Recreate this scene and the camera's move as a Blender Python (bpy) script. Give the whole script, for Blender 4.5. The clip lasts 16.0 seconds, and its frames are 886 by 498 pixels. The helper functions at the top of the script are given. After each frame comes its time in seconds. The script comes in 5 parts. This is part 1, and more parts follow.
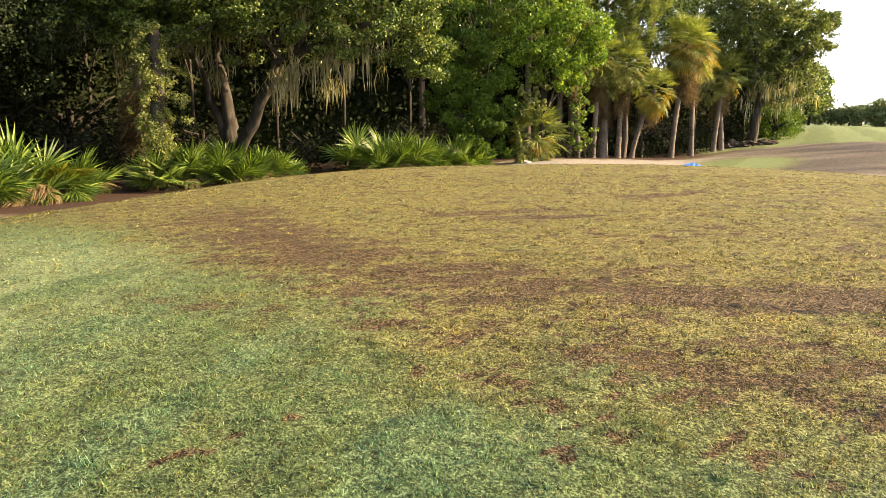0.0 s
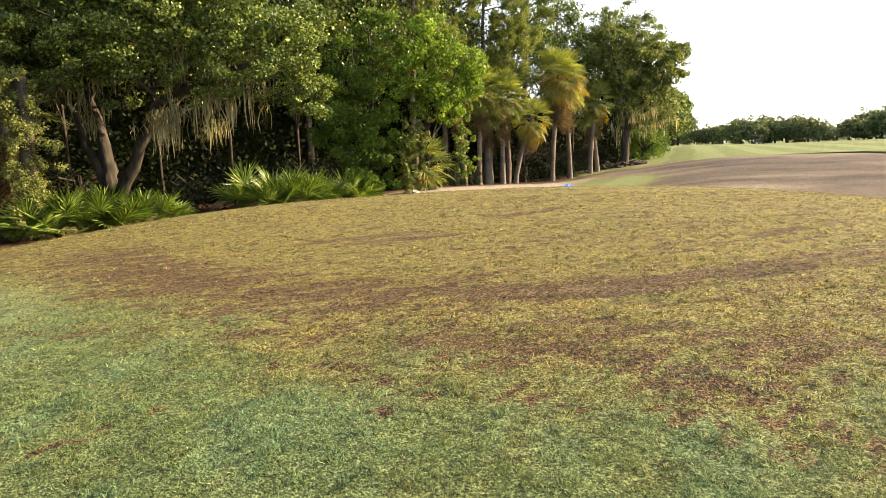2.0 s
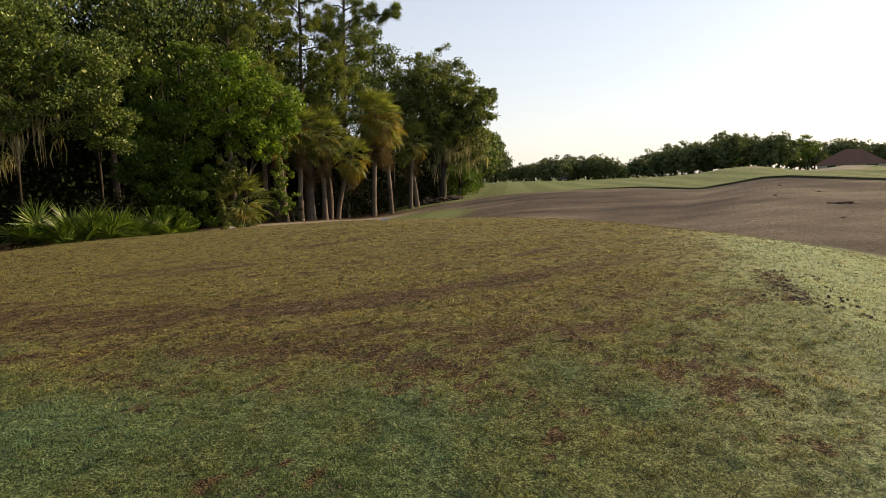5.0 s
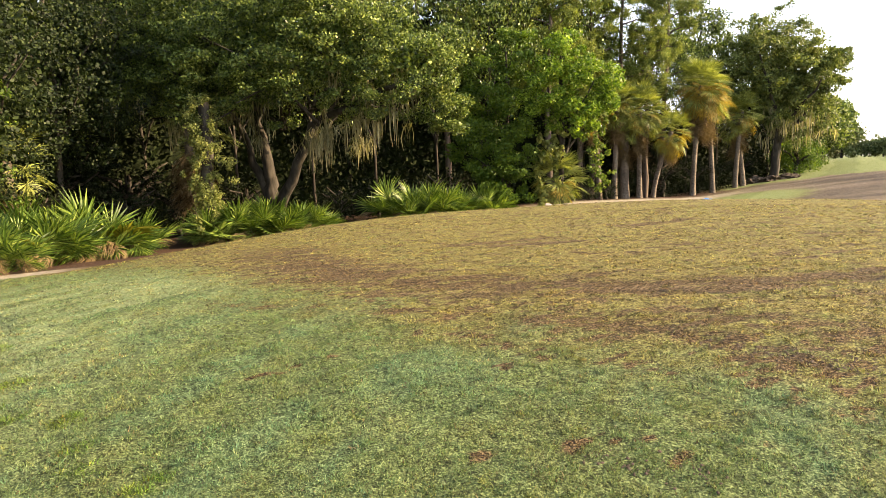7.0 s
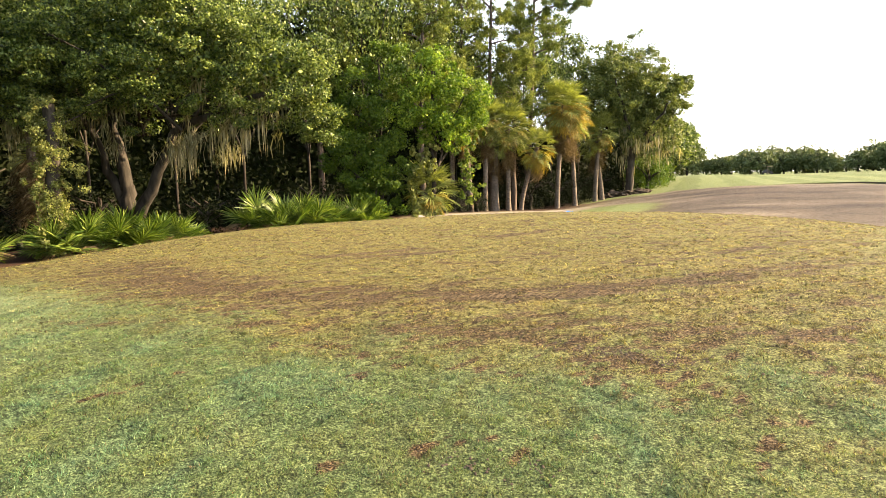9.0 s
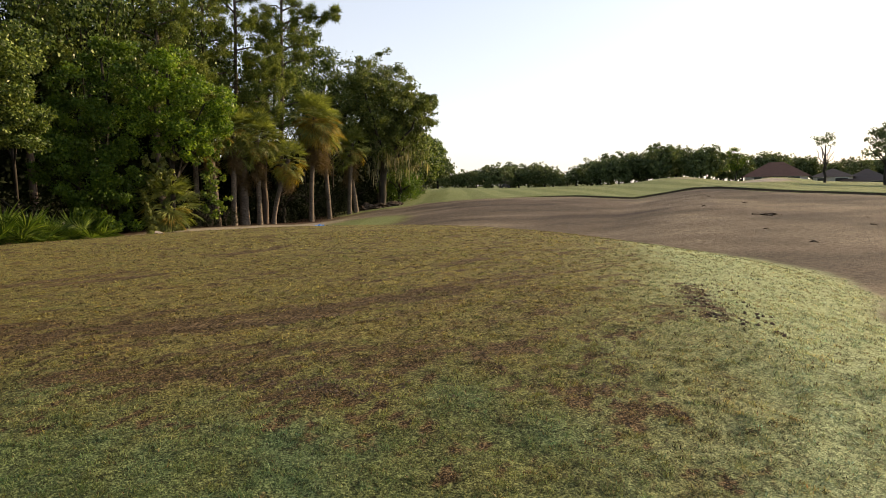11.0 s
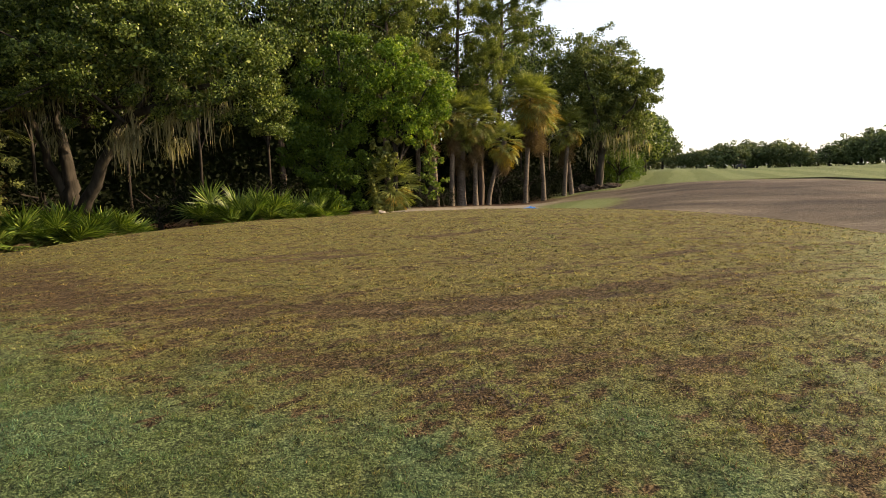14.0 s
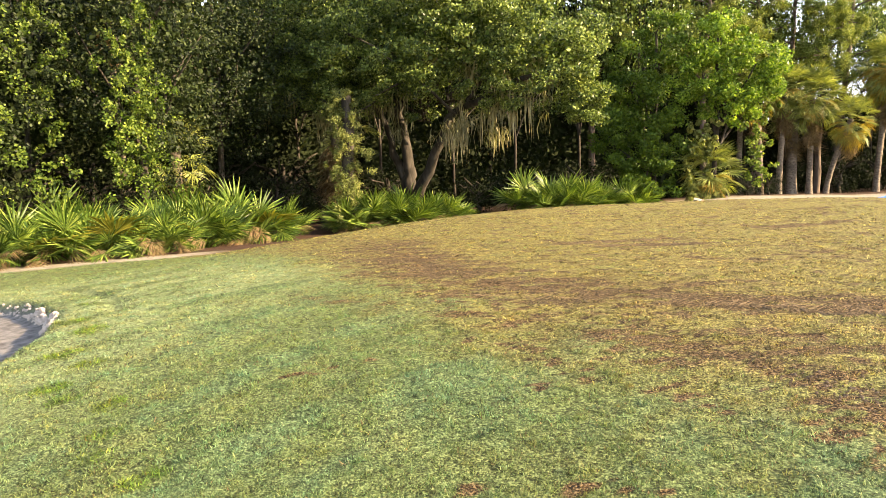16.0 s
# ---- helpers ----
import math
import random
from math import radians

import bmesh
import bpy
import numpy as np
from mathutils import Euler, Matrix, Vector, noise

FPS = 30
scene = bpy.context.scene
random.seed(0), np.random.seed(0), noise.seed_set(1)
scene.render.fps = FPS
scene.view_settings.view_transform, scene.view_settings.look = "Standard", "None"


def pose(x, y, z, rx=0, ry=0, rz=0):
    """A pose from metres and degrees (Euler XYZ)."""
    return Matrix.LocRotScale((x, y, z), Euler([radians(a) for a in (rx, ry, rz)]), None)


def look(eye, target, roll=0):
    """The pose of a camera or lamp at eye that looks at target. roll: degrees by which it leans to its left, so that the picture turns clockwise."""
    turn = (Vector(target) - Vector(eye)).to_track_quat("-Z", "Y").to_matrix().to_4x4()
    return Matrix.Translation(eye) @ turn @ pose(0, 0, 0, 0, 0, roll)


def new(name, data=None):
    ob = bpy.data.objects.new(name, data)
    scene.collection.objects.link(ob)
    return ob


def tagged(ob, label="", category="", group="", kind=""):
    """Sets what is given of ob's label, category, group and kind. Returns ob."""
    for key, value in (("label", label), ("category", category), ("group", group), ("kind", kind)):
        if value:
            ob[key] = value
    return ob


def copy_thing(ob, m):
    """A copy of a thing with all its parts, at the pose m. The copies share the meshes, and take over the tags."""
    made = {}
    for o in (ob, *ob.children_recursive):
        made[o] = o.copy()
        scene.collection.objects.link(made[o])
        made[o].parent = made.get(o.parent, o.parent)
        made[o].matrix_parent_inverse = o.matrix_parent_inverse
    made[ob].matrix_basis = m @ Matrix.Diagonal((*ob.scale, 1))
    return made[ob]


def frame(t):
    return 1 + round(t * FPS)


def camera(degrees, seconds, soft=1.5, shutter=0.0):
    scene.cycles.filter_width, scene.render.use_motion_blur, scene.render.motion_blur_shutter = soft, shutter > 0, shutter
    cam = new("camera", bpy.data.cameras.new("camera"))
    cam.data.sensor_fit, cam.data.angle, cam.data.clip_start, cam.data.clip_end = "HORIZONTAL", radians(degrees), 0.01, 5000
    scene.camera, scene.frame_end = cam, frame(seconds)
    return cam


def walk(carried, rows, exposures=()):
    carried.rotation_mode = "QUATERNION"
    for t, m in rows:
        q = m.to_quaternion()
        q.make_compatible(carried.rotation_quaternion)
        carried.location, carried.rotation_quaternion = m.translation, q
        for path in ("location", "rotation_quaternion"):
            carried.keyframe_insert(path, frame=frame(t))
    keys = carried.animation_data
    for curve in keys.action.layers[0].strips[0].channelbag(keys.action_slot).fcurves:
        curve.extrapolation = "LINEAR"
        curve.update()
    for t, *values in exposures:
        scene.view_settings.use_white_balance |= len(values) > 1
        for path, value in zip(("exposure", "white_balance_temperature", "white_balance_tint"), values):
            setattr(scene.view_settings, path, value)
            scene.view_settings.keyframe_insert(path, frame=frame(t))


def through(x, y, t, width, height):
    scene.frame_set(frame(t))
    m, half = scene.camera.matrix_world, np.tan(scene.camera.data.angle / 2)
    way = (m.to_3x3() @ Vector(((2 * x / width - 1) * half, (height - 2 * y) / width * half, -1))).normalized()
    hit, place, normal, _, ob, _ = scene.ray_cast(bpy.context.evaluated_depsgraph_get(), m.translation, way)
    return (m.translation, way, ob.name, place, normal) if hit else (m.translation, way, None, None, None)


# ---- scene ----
cam = camera(68.33, 16.0, soft=0.5)
# seconds, x, y, z, then the turns about x, y and z in degrees
ROWS = [
    (0.0, 0.003, -0.001, 1.378, 78.72, -0.58, 2.57),
    (0.5, 0.067, -0.103, 1.384, 78.40, -0.74, -0.74),
    (1.0, 0.237, -0.337, 1.336, 79.48, -0.00, -3.40),
    (1.5, 0.351, -0.574, 1.350, 79.85, 0.29, -4.19),
    (2.0, 0.416, -0.782, 1.347, 81.45, 1.87, -6.42),
    (2.5, 0.483, -1.099, 1.292, 81.60, 1.99, -12.42),
    (3.0, 0.645, -1.312, 1.302, 82.16, 1.65, -17.80),
    (3.2, 0.710, -1.378, 1.298, 82.79, 1.63, -19.37),
    (4.2, 0.850, -1.620, 1.270, 83.95, 1.75, -23.50),
    (5.3, 0.760, -1.668, 1.255, 84.03, 1.85, -18.06),
    (5.5, 0.722, -1.660, 1.253, 83.71, 1.66, -15.14),
    (6.0, 0.630, -1.665, 1.264, 83.30, 2.21, -8.06),
    (6.5, 0.540, -1.665, 1.268, 83.17, 2.51, -0.92),
    (7.0, 0.457, -1.699, 1.281, 83.21, 2.20, 5.33),
    (7.5, 0.396, -1.738, 1.286, 83.62, 1.51, 11.02),
    (8.0, 0.426, -1.736, 1.276, 83.66, 1.39, 11.49),
    (8.5, 0.523, -1.730, 1.272, 83.83, 0.94, 4.19),
    (9.0, 0.617, -1.740, 1.264, 83.92, 1.41, -5.41),
    (9.5, 0.724, -1.733, 1.268, 83.98, 1.67, -14.56),
    (10.0, 0.890, -1.691, 1.261, 84.00, 1.67, -20.65),
    (10.2, 0.970, -1.660, 1.256, 84.02, 1.65, -21.98),
    (11.2, 1.260, -1.400, 1.300, 84.70, 0.80, -26.60),
    (12.3, 1.435, -1.205, 1.357, 85.08, -0.07, -27.08),
    (12.5, 1.469, -1.178, 1.361, 85.20, -0.06, -27.12),
    (13.0, 1.559, -1.109, 1.341, 84.94, 0.40, -24.35),
    (13.5, 1.671, -1.100, 1.332, 83.40, 0.45, -14.49),
    (14.0, 1.664, -1.127, 1.324, 83.26, 1.25, -7.09),
    (14.5, 1.537, -1.139, 1.335, 83.63, 1.96, 0.20),
    (15.0, 1.382, -1.195, 1.342, 83.19, 2.25, 6.34),
    (15.5, 1.234, -1.233, 1.331, 82.78, 2.23, 13.92),
    (16.0, 1.143, -1.245, 1.318, 82.80, 1.83, 18.59),
]
EXPOSURES = [
    (0.0, 2.12), (2.2, 2.06), (2.6, 2.00), (3.0, 1.78), (3.2, 1.65), (4.3, 0.85), (5.3, 0.45), (5.7, 0.65), (6.2, 1.30), (7.0, 2.10), (8.0, 2.32),
    (9.0, 2.30), (9.5, 2.00), (10.0, 1.45), (10.2, 1.25), (11.4, 0.50), (12.5, 0.20), (13.0, 0.15), (13.5, 0.32), (14.2, 1.30), (15.0, 2.00), (16.0, 2.46),
]
walk(cam, [(t, pose(x, y, z, a, b, c)) for t, x, y, z, a, b, c in ROWS], [(t, stops, 7320, 15) for t, stops in EXPOSURES])

# ---- sky and sun ----
SUN_AZIMUTH, SUN_HEIGHT = 87.0, 21.0  # degrees clockwise from +y, degrees above the horizon
world = bpy.data.worlds.new("sky")
scene.world = world
world.use_nodes = True
wn = world.node_tree
sky = wn.nodes.new("ShaderNodeTexSky")
sky.sky_type, sky.sun_disc = "NISHITA", False
sky.sun_elevation, sky.sun_rotation = radians(SUN_HEIGHT), radians(SUN_AZIMUTH)
sky.air_density, sky.dust_density = 0.9, 0.8
background = wn.nodes["Background"]
haze = wn.nodes.new("ShaderNodeMix")  # morning haze, thickest at the horizon
haze.data_type = "RGBA"
haze.inputs[7].default_value = (3.35, 3.6, 3.95, 1)
height = wn.nodes.new("ShaderNodeSeparateXYZ")
wn.links.new(wn.nodes.new("ShaderNodeTexCoord").outputs["Generated"], height.inputs[0])
thinning = wn.nodes.new("ShaderNodeMapRange")
thinning.inputs["From Max"].default_value = 0.7
thinning.inputs["To Min"].default_value, thinning.inputs["To Max"].default_value = 0.72, 0.15
wn.links.new(height.outputs["Z"], thinning.inputs["Value"])
wn.links.new(thinning.outputs["Result"], haze.inputs[0])
wn.links.new(sky.outputs["Color"], haze.inputs[6])
wn.links.new(haze.outputs[2], background.inputs["Color"])
background.inputs["Strength"].default_value = 0.16
sun = new("sun", bpy.data.lights.new("sun", "SUN"))
sun.data.energy, sun.data.angle, sun.data.color = 5.0, radians(0.6), (1.0, 0.81, 0.54)
toward = Vector((math.sin(radians(SUN_AZIMUTH)) * math.cos(radians(SUN_HEIGHT)),
                 math.cos(radians(SUN_AZIMUTH)) * math.cos(radians(SUN_HEIGHT)), math.sin(radians(SUN_HEIGHT))))
sun.matrix_world = look(toward * 60, (0, 0, 0))

rng = np.random.default_rng(7)


# ---- materials ----
def nodes_of(name, roughness=0.8, specular=0.3):
    mat = bpy.data.materials.new(name)
    mat.use_nodes = True
    nt = mat.node_tree
    bsdf = nt.nodes["Principled BSDF"]
    bsdf.inputs["Roughness"].default_value = roughness
    bsdf.inputs["Specular IOR Level"].default_value = specular
    return mat, nt, bsdf


def node(nt, kind, **values):
    n = nt.nodes.new("ShaderNode" + kind)
    for key, value in values.items():
        if key in n.inputs:
            n.inputs[key].default_value = value
    return n


def noise_node(nt, scale, detail=4.0, coords=None):
    n = node(nt, "TexNoise", Scale=scale, Detail=detail)
    if coords is None:
        coords = nt.nodes.new("ShaderNodeTexCoord").outputs["Object"]
    nt.links.new(coords, n.inputs["Vector"])
    return n


def ramp(nt, source, stops):
    r = nt.nodes.new("ShaderNodeValToRGB")
    el = r.color_ramp.elements
    while len(el) < len(stops):
        el.new(0.5)
    for e, (at, colour) in zip(el, stops):
        e.position, e.color = at, (*colour, 1)
    nt.links.new(source, r.inputs["Fac"])
    return r


def mix(nt, factor, a, b, mode="MIX"):
    m = nt.nodes.new("ShaderNodeMix")
    m.data_type, m.blend_type = "RGBA", mode
    for socket, value in ((m.inputs[0], factor), (m.inputs[6], a), (m.inputs[7], b)):
        if hasattr(value, "links"):
            nt.links.new(value, socket)
        elif isinstance(value, (int, float)):
            socket.default_value = value
        else:
            socket.default_value = (*value, 1)
    return m.outputs[2]


def bump(nt, bsdf, height, strength=0.5, distance=0.02):
    b = node(nt, "Bump", Strength=strength, Distance=distance)
    nt.links.new(height, b.inputs["Height"])
    nt.links.new(b.outputs["Normal"], bsdf.inputs["Normal"])


def leaf_material(name, dark, mid, light, through=0.35, roughness=0.6, patch=0.6):
    """Leaves: the colour varies leaf by leaf and in larger patches; some light passes through."""
    mat, nt, bsdf = nodes_of(name, roughness, 0.2)
    geo = nt.nodes.new("ShaderNodeNewGeometry")
    own = ramp(nt, geo.outputs["Random Per Island"], [(0.0, dark), (0.5, mid), (1.0, light)])
    big = ramp(nt, noise_node(nt, patch, 3).outputs["Fac"], [(0.35, (0.55, 0.6, 0.5)), (0.7, (1.25, 1.2, 1.1))])
    colour = mix(nt, 1.0, own.outputs["Color"], big.outputs["Color"], "MULTIPLY")
    nt.links.new(colour, bsdf.inputs["Base Color"])
    t = node(nt, "BsdfTranslucent")
    nt.links.new(mix(nt, 1.0, colour, (1.15, 1.2, 0.6), "MULTIPLY"), t.inputs["Color"])
    ms = node(nt, "MixShader", Fac=through)
    nt.links.new(bsdf.outputs[0], ms.inputs[1])
    nt.links.new(t.outputs[0], ms.inputs[2])
    nt.links.new(ms.outputs[0], nt.nodes["Material Output"].inputs["Surface"])
    return mat


def bark_material(name, dark, light, scale=6.0, stretch=0.2):
    mat, nt, bsdf = nodes_of(name, 0.9, 0.2)
    tc = nt.nodes.new("ShaderNodeTexCoord")
    mp = nt.nodes.new("ShaderNodeMapping")
    mp.inputs["Scale"].default_value = (1, 1, stretch)
    nt.links.new(tc.outputs["Object"], mp.inputs["Vector"])
    fine = noise_node(nt, scale, 8, mp.outputs["Vector"])
    rough = noise_node(nt, 0.9, 3)
    c = ramp(nt, fine.outputs["Fac"], [(0.3, dark), (0.7, light)])
    s = ramp(nt, rough.outputs["Fac"], [(0.3, (0.6, 0.6, 0.6)), (0.7, (1.2, 1.2, 1.15))])
    nt.links.new(mix(nt, 1.0, c.outputs["Color"], s.outputs["Color"], "MULTIPLY"), bsdf.inputs["Base Color"])
    bump(nt, bsdf, fine.outputs["Fac"], 0.8, 0.05)
    return mat


def plain_material(name, colour, roughness=0.7, grain=30.0, spread=0.25, metallic=0.0):
    mat, nt, bsdf = nodes_of(name, roughness)
    n = noise_node(nt, grain, 5)
    low, high = [tuple(v * k for v in colour) for k in (1 - spread, 1 + spread)]
    r = ramp(nt, n.outputs["Fac"], [(0.3, low), (0.7, high)])
    nt.links.new(r.outputs["Color"], bsdf.inputs["Base Color"])
    bsdf.inputs["Metallic"].default_value = metallic
    bump(nt, bsdf, n.outputs["Fac"], 0.3, 0.01)
    return mat


OAK_LEAF = leaf_material("oak_leaf", (0.020, 0.038, 0.010), (0.080, 0.120, 0.028), (0.280, 0.335, 0.100), 0.25, 0.4)
# near black: the shade inside the wood is put into this leaf colour
SHADE_DARK_LEAF = leaf_material("shade_dark_leaf", (0.005, 0.008, 0.002), (0.010, 0.016, 0.004), (0.018, 0.025, 0.007), 0.1, 0.95)
BRIGHT_LEAF = leaf_material("shrub_leaf", (0.045, 0.098, 0.012), (0.145, 0.240, 0.026), (0.330, 0.430, 0.075), 0.38, 0.42)
RIGHT_OAK_LEAF = leaf_material("edge_oak_leaf", (0.065, 0.088, 0.026), (0.130, 0.163, 0.048), (0.260, 0.286, 0.102), 0.3, 0.45)
GLOSSY_LEAF = leaf_material("glossy_leaf", (0.040, 0.081, 0.012), (0.075, 0.131, 0.017), (0.139, 0.203, 0.026), 0.3, 0.55)
VINE_LEAF = leaf_material("vine_leaf", (0.034, 0.065, 0.011), (0.086, 0.135, 0.022), (0.215, 0.267, 0.054), 0.35, 0.55)
PALE_LEAF = leaf_material("pale_vine_leaf", (0.085, 0.105, 0.030), (0.170, 0.195, 0.060), (0.290, 0.300, 0.110), 0.35)
PINE_NEEDLE = leaf_material("pine_needle", (0.055, 0.080, 0.018), (0.130, 0.165, 0.038), (0.280, 0.310, 0.085), 0.35)
# greyer and paler than the near leaves: distance haze is put into the colour
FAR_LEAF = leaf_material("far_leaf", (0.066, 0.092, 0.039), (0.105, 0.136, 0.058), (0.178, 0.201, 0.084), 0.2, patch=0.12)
PALM_GREEN = leaf_material("palm_frond_green", (0.098, 0.124, 0.033), (0.241, 0.274, 0.077), (0.471, 0.483, 0.176), 0.4, 0.4)
PALM_YELLOW = leaf_material("palm_frond_yellow", (0.160, 0.125, 0.030), (0.345, 0.240, 0.050), (0.560, 0.390, 0.100), 0.4)
PALM_DEAD = leaf_material("palm_frond_dead", (0.110, 0.066, 0.034), (0.230, 0.150, 0.085), (0.400, 0.290, 0.180), 0.25)
AGEING_LEAF = leaf_material("ageing_palmetto", (0.120, 0.120, 0.020), (0.230, 0.215, 0.035), (0.340, 0.300, 0.060), 0.4, 0.5)
BANK_SOIL = plain_material("bank_soil", (0.115, 0.088, 0.062), 0.95, 6, 0.3)
PALMETTO_LEAF = leaf_material("palmetto_frond", (0.026, 0.060, 0.014), (0.112, 0.180, 0.032), (0.360, 0.425, 0.105), 0.35, 0.38)
MOSS = leaf_material("spanish_moss", (0.130, 0.122, 0.072), (0.260, 0.235, 0.145), (0.420, 0.370, 0.240), 0.35)
# very dark leaves: shade in the crown's deep gaps is painted into the colour
GAP_SHADE_LEAF = leaf_material("gap_shade_leaf", (0.006, 0.011, 0.003), (0.014, 0.025, 0.006), (0.045, 0.063, 0.018), 0.2, 0.6)
OAK_BARK = bark_material("oak_bark", (0.016, 0.013, 0.010), (0.062, 0.053, 0.042))
PALM_BARK = bark_material("palm_bark", (0.060, 0.046, 0.034), (0.210, 0.172, 0.136), 9.0, 1.6)
PINE_BARK = bark_material("pine_bark", (0.045, 0.033, 0.027), (0.150, 0.115, 0.090))
SOIL = plain_material("dark_soil", (0.070, 0.050, 0.034), 0.95, 14, 0.4)
TURF_LIP = plain_material("fairway_turf", (0.112, 0.135, 0.041), 0.9, 2.5, 0.3)
STONE = plain_material("pale_stone", (0.34, 0.29, 0.245), 0.85, 9, 0.2)
STUCCO = plain_material("house_stucco", (0.48, 0.43, 0.37), 0.9, 12, 0.08)
TILE = plain_material("clay_roof_tile", (0.15, 0.072, 0.046), 0.8, 3, 0.25)
TILE_GREY = plain_material("brown_shingle", (0.085, 0.062, 0.050), 0.85, 3, 0.25)
GLASS_DARK = plain_material("dark_window", (0.02, 0.022, 0.025), 0.15, 2, 0.1)
WHITE = plain_material("white_paint", (0.78, 0.78, 0.76), 0.5, 5, 0.05)
BLUE = plain_material("blue_plastic", (0.05, 0.22, 0.62), 0.7, 8, 0.2)
RUBBER = plain_material("black_rubber", (0.02, 0.02, 0.02), 0.8, 20, 0.2)


# ---- shapes ----
def lattice(ix, iy, seed):
    v = np.sin(ix * 127.1 + iy * 311.7 + seed * 74.7) * 43758.5453
    return v - np.floor(v)


def value_noise(x, y, seed=0):
    ix, iy = np.floor(x), np.floor(y)
    fx, fy = x - ix, y - iy
    fx, fy = fx * fx * (3 - 2 * fx), fy * fy * (3 - 2 * fy)
    a, b = lattice(ix, iy, seed), lattice(ix + 1, iy, seed)
    c, d = lattice(ix, iy + 1, seed), lattice(ix + 1, iy + 1, seed)
    return (a * (1 - fx) + b * fx) * (1 - fy) + (c * (1 - fx) + d * fx) * fy


def fbm(x, y, seed=0, octaves=4):
    total, amp, norm = 0.0, 1.0, 0.0
    for k in range(octaves):
        total = total + amp * value_noise(x * 2 ** k, y * 2 ** k, seed + k)
        norm += amp
        amp *= 0.55
    return total / norm


def step(a, b, v):
    s = np.clip((v - a) / (b - a), 0, 1)
    return s * s * (3 - 2 * s)


def mesh_of(name, verts, faces, mat):
    """A mesh from an array of points and one array of faces of equal length."""
    me = bpy.data.meshes.new(name)
    verts, faces = np.asarray(verts, dtype=np.float32), np.asarray(faces, dtype=np.int32)
    n, k = faces.shape
    me.vertices.add(len(verts))
    me.vertices.foreach_set("co", verts.ravel())
    me.loops.add(n * k)
    me.loops.foreach_set("vertex_index", faces.ravel())
    me.polygons.add(n)
    me.polygons.foreach_set("loop_start", np.arange(0, n * k, k, dtype=np.int32))
    me.update(calc_edges=True)
    me.materials.append(mat)
    return me


def add(name, me, parent=None, label="", m=None):
    ob = new(name, me)
    if parent is not None:
        ob.parent = parent
    if m is not None:
        ob.matrix_basis = m
    if label:
        ob["label"] = label
    return ob


def part(name, bm, mat, parent, label="", smooth=False):
    me = bpy.data.meshes.new(name)
    bm.to_mesh(me)
    bm.free()
    me.materials.append(mat)
    if smooth:
        me.polygons.foreach_set("use_smooth", [True] * len(me.polygons))
    return add(name, me, parent, label)


def thing(name, m, label, category, group="", kind=""):
    ob = new(name)
    ob.matrix_basis = m
    return tagged(ob, label, category, group, kind)


def unit(v):
    return v / (np.linalg.norm(v, axis=-1, keepdims=True) + 1e-9)


def leaf_quads(points, length, width, lift=0.3):
    """Diamond leaves at the points, turned at random, more of them facing up the higher lift is."""
    n = len(points)
    a = unit(rng.normal(size=(n, 3)))
    nrm = unit(rng.normal(size=(n, 3)) + [0, 0, lift])
    b = unit(np.cross(nrm, a))
    a = np.cross(b, nrm)
    ln = (length * rng.uniform(0.6, 1.4, n))[:, None] / 2
    wd = (width * rng.uniform(0.6, 1.4, n))[:, None] / 2
    v = np.stack([points - a * ln, points + b * wd, points + a * ln + nrm * ln * 0.25, points - b * wd], 1)
    return v.reshape(-1, 3), np.arange(n * 4).reshape(n, 4)


def clump_points(centres, radii, counts):
    out = []
    for c, r, k in zip(centres, radii, counts):
        d = unit(rng.normal(size=(int(k), 3))) * (rng.random((int(k), 1)) ** 0.45)
        out.append(np.asarray(c) + d * np.asarray(r))
    return np.concatenate(out)


def tubes(paths, sides=7):
    """One set of quads for several tapering limbs; each path is a list of (x, y, z, radius)."""
    vs, fs, base = [], [], 0
    for path in paths:
        p = np.array([q[:3] for q in path], float)
        r = np.array([q[3] for q in path])
        d = unit(np.gradient(p, axis=0))
        side = unit(np.cross(d, np.where(np.abs(d[:, 2:3]) > 0.9, [[1.0, 0, 0]], [[0, 0, 1.0]])))
        up = np.cross(side, d)
        ang = np.arange(sides) * 2 * math.pi / sides
        ring = p[:, None] + r[:, None, None] * (np.cos(ang)[None, :, None] * side[:, None] + np.sin(ang)[None, :, None] * up[:, None])
        vs.append(ring.reshape(-1, 3))
        for i in range(len(p) - 1):
            for k in range(sides):
                j = (k + 1) % sides
                fs.append((base + i * sides + k, base + i * sides + j, base + (i + 1) * sides + j, base + (i + 1) * sides + k))
        base += len(p) * sides
    return np.concatenate(vs), np.array(fs)


def bend(a, b, r0, r1, sag=0.0, wobble=0.1, steps=7):
    """A limb from a to b that bows upward by sag and wavers."""
    a, b = np.asarray(a, float), np.asarray(b, float)
    rows = []
    for i in range(steps):
        s = i / (steps - 1)
        p = a + (b - a) * s + np.array([0, 0, sag * 4 * s * (1 - s)])
        if 0 < i < steps - 1:
            p = p + rng.normal(size=3) * wobble
        rows.append((*p, r0 + (r1 - r0) * s))
    return rows


def smooth_mesh(me):
    me.polygons.foreach_set("use_smooth", [True] * len(me.polygons))
    return me
# ---- the lie of the land ----
CENTRE_X, CENTRE_Y = 2.0, 8.0
RIM = [(-150, 13.9), (-127, 15), (-98, 14.1), (-68, 11.1), (-43.5, 7.9), (-28, 8.8), (-15.5, 10.3), (0, 11.4), (20, 12.1), (37, 13.2),
       (55, 14), (71.6, 14.2), (91.6, 14), (115, 13.3), (144, 11.1), (169, 10.7), (185, 12.0)]


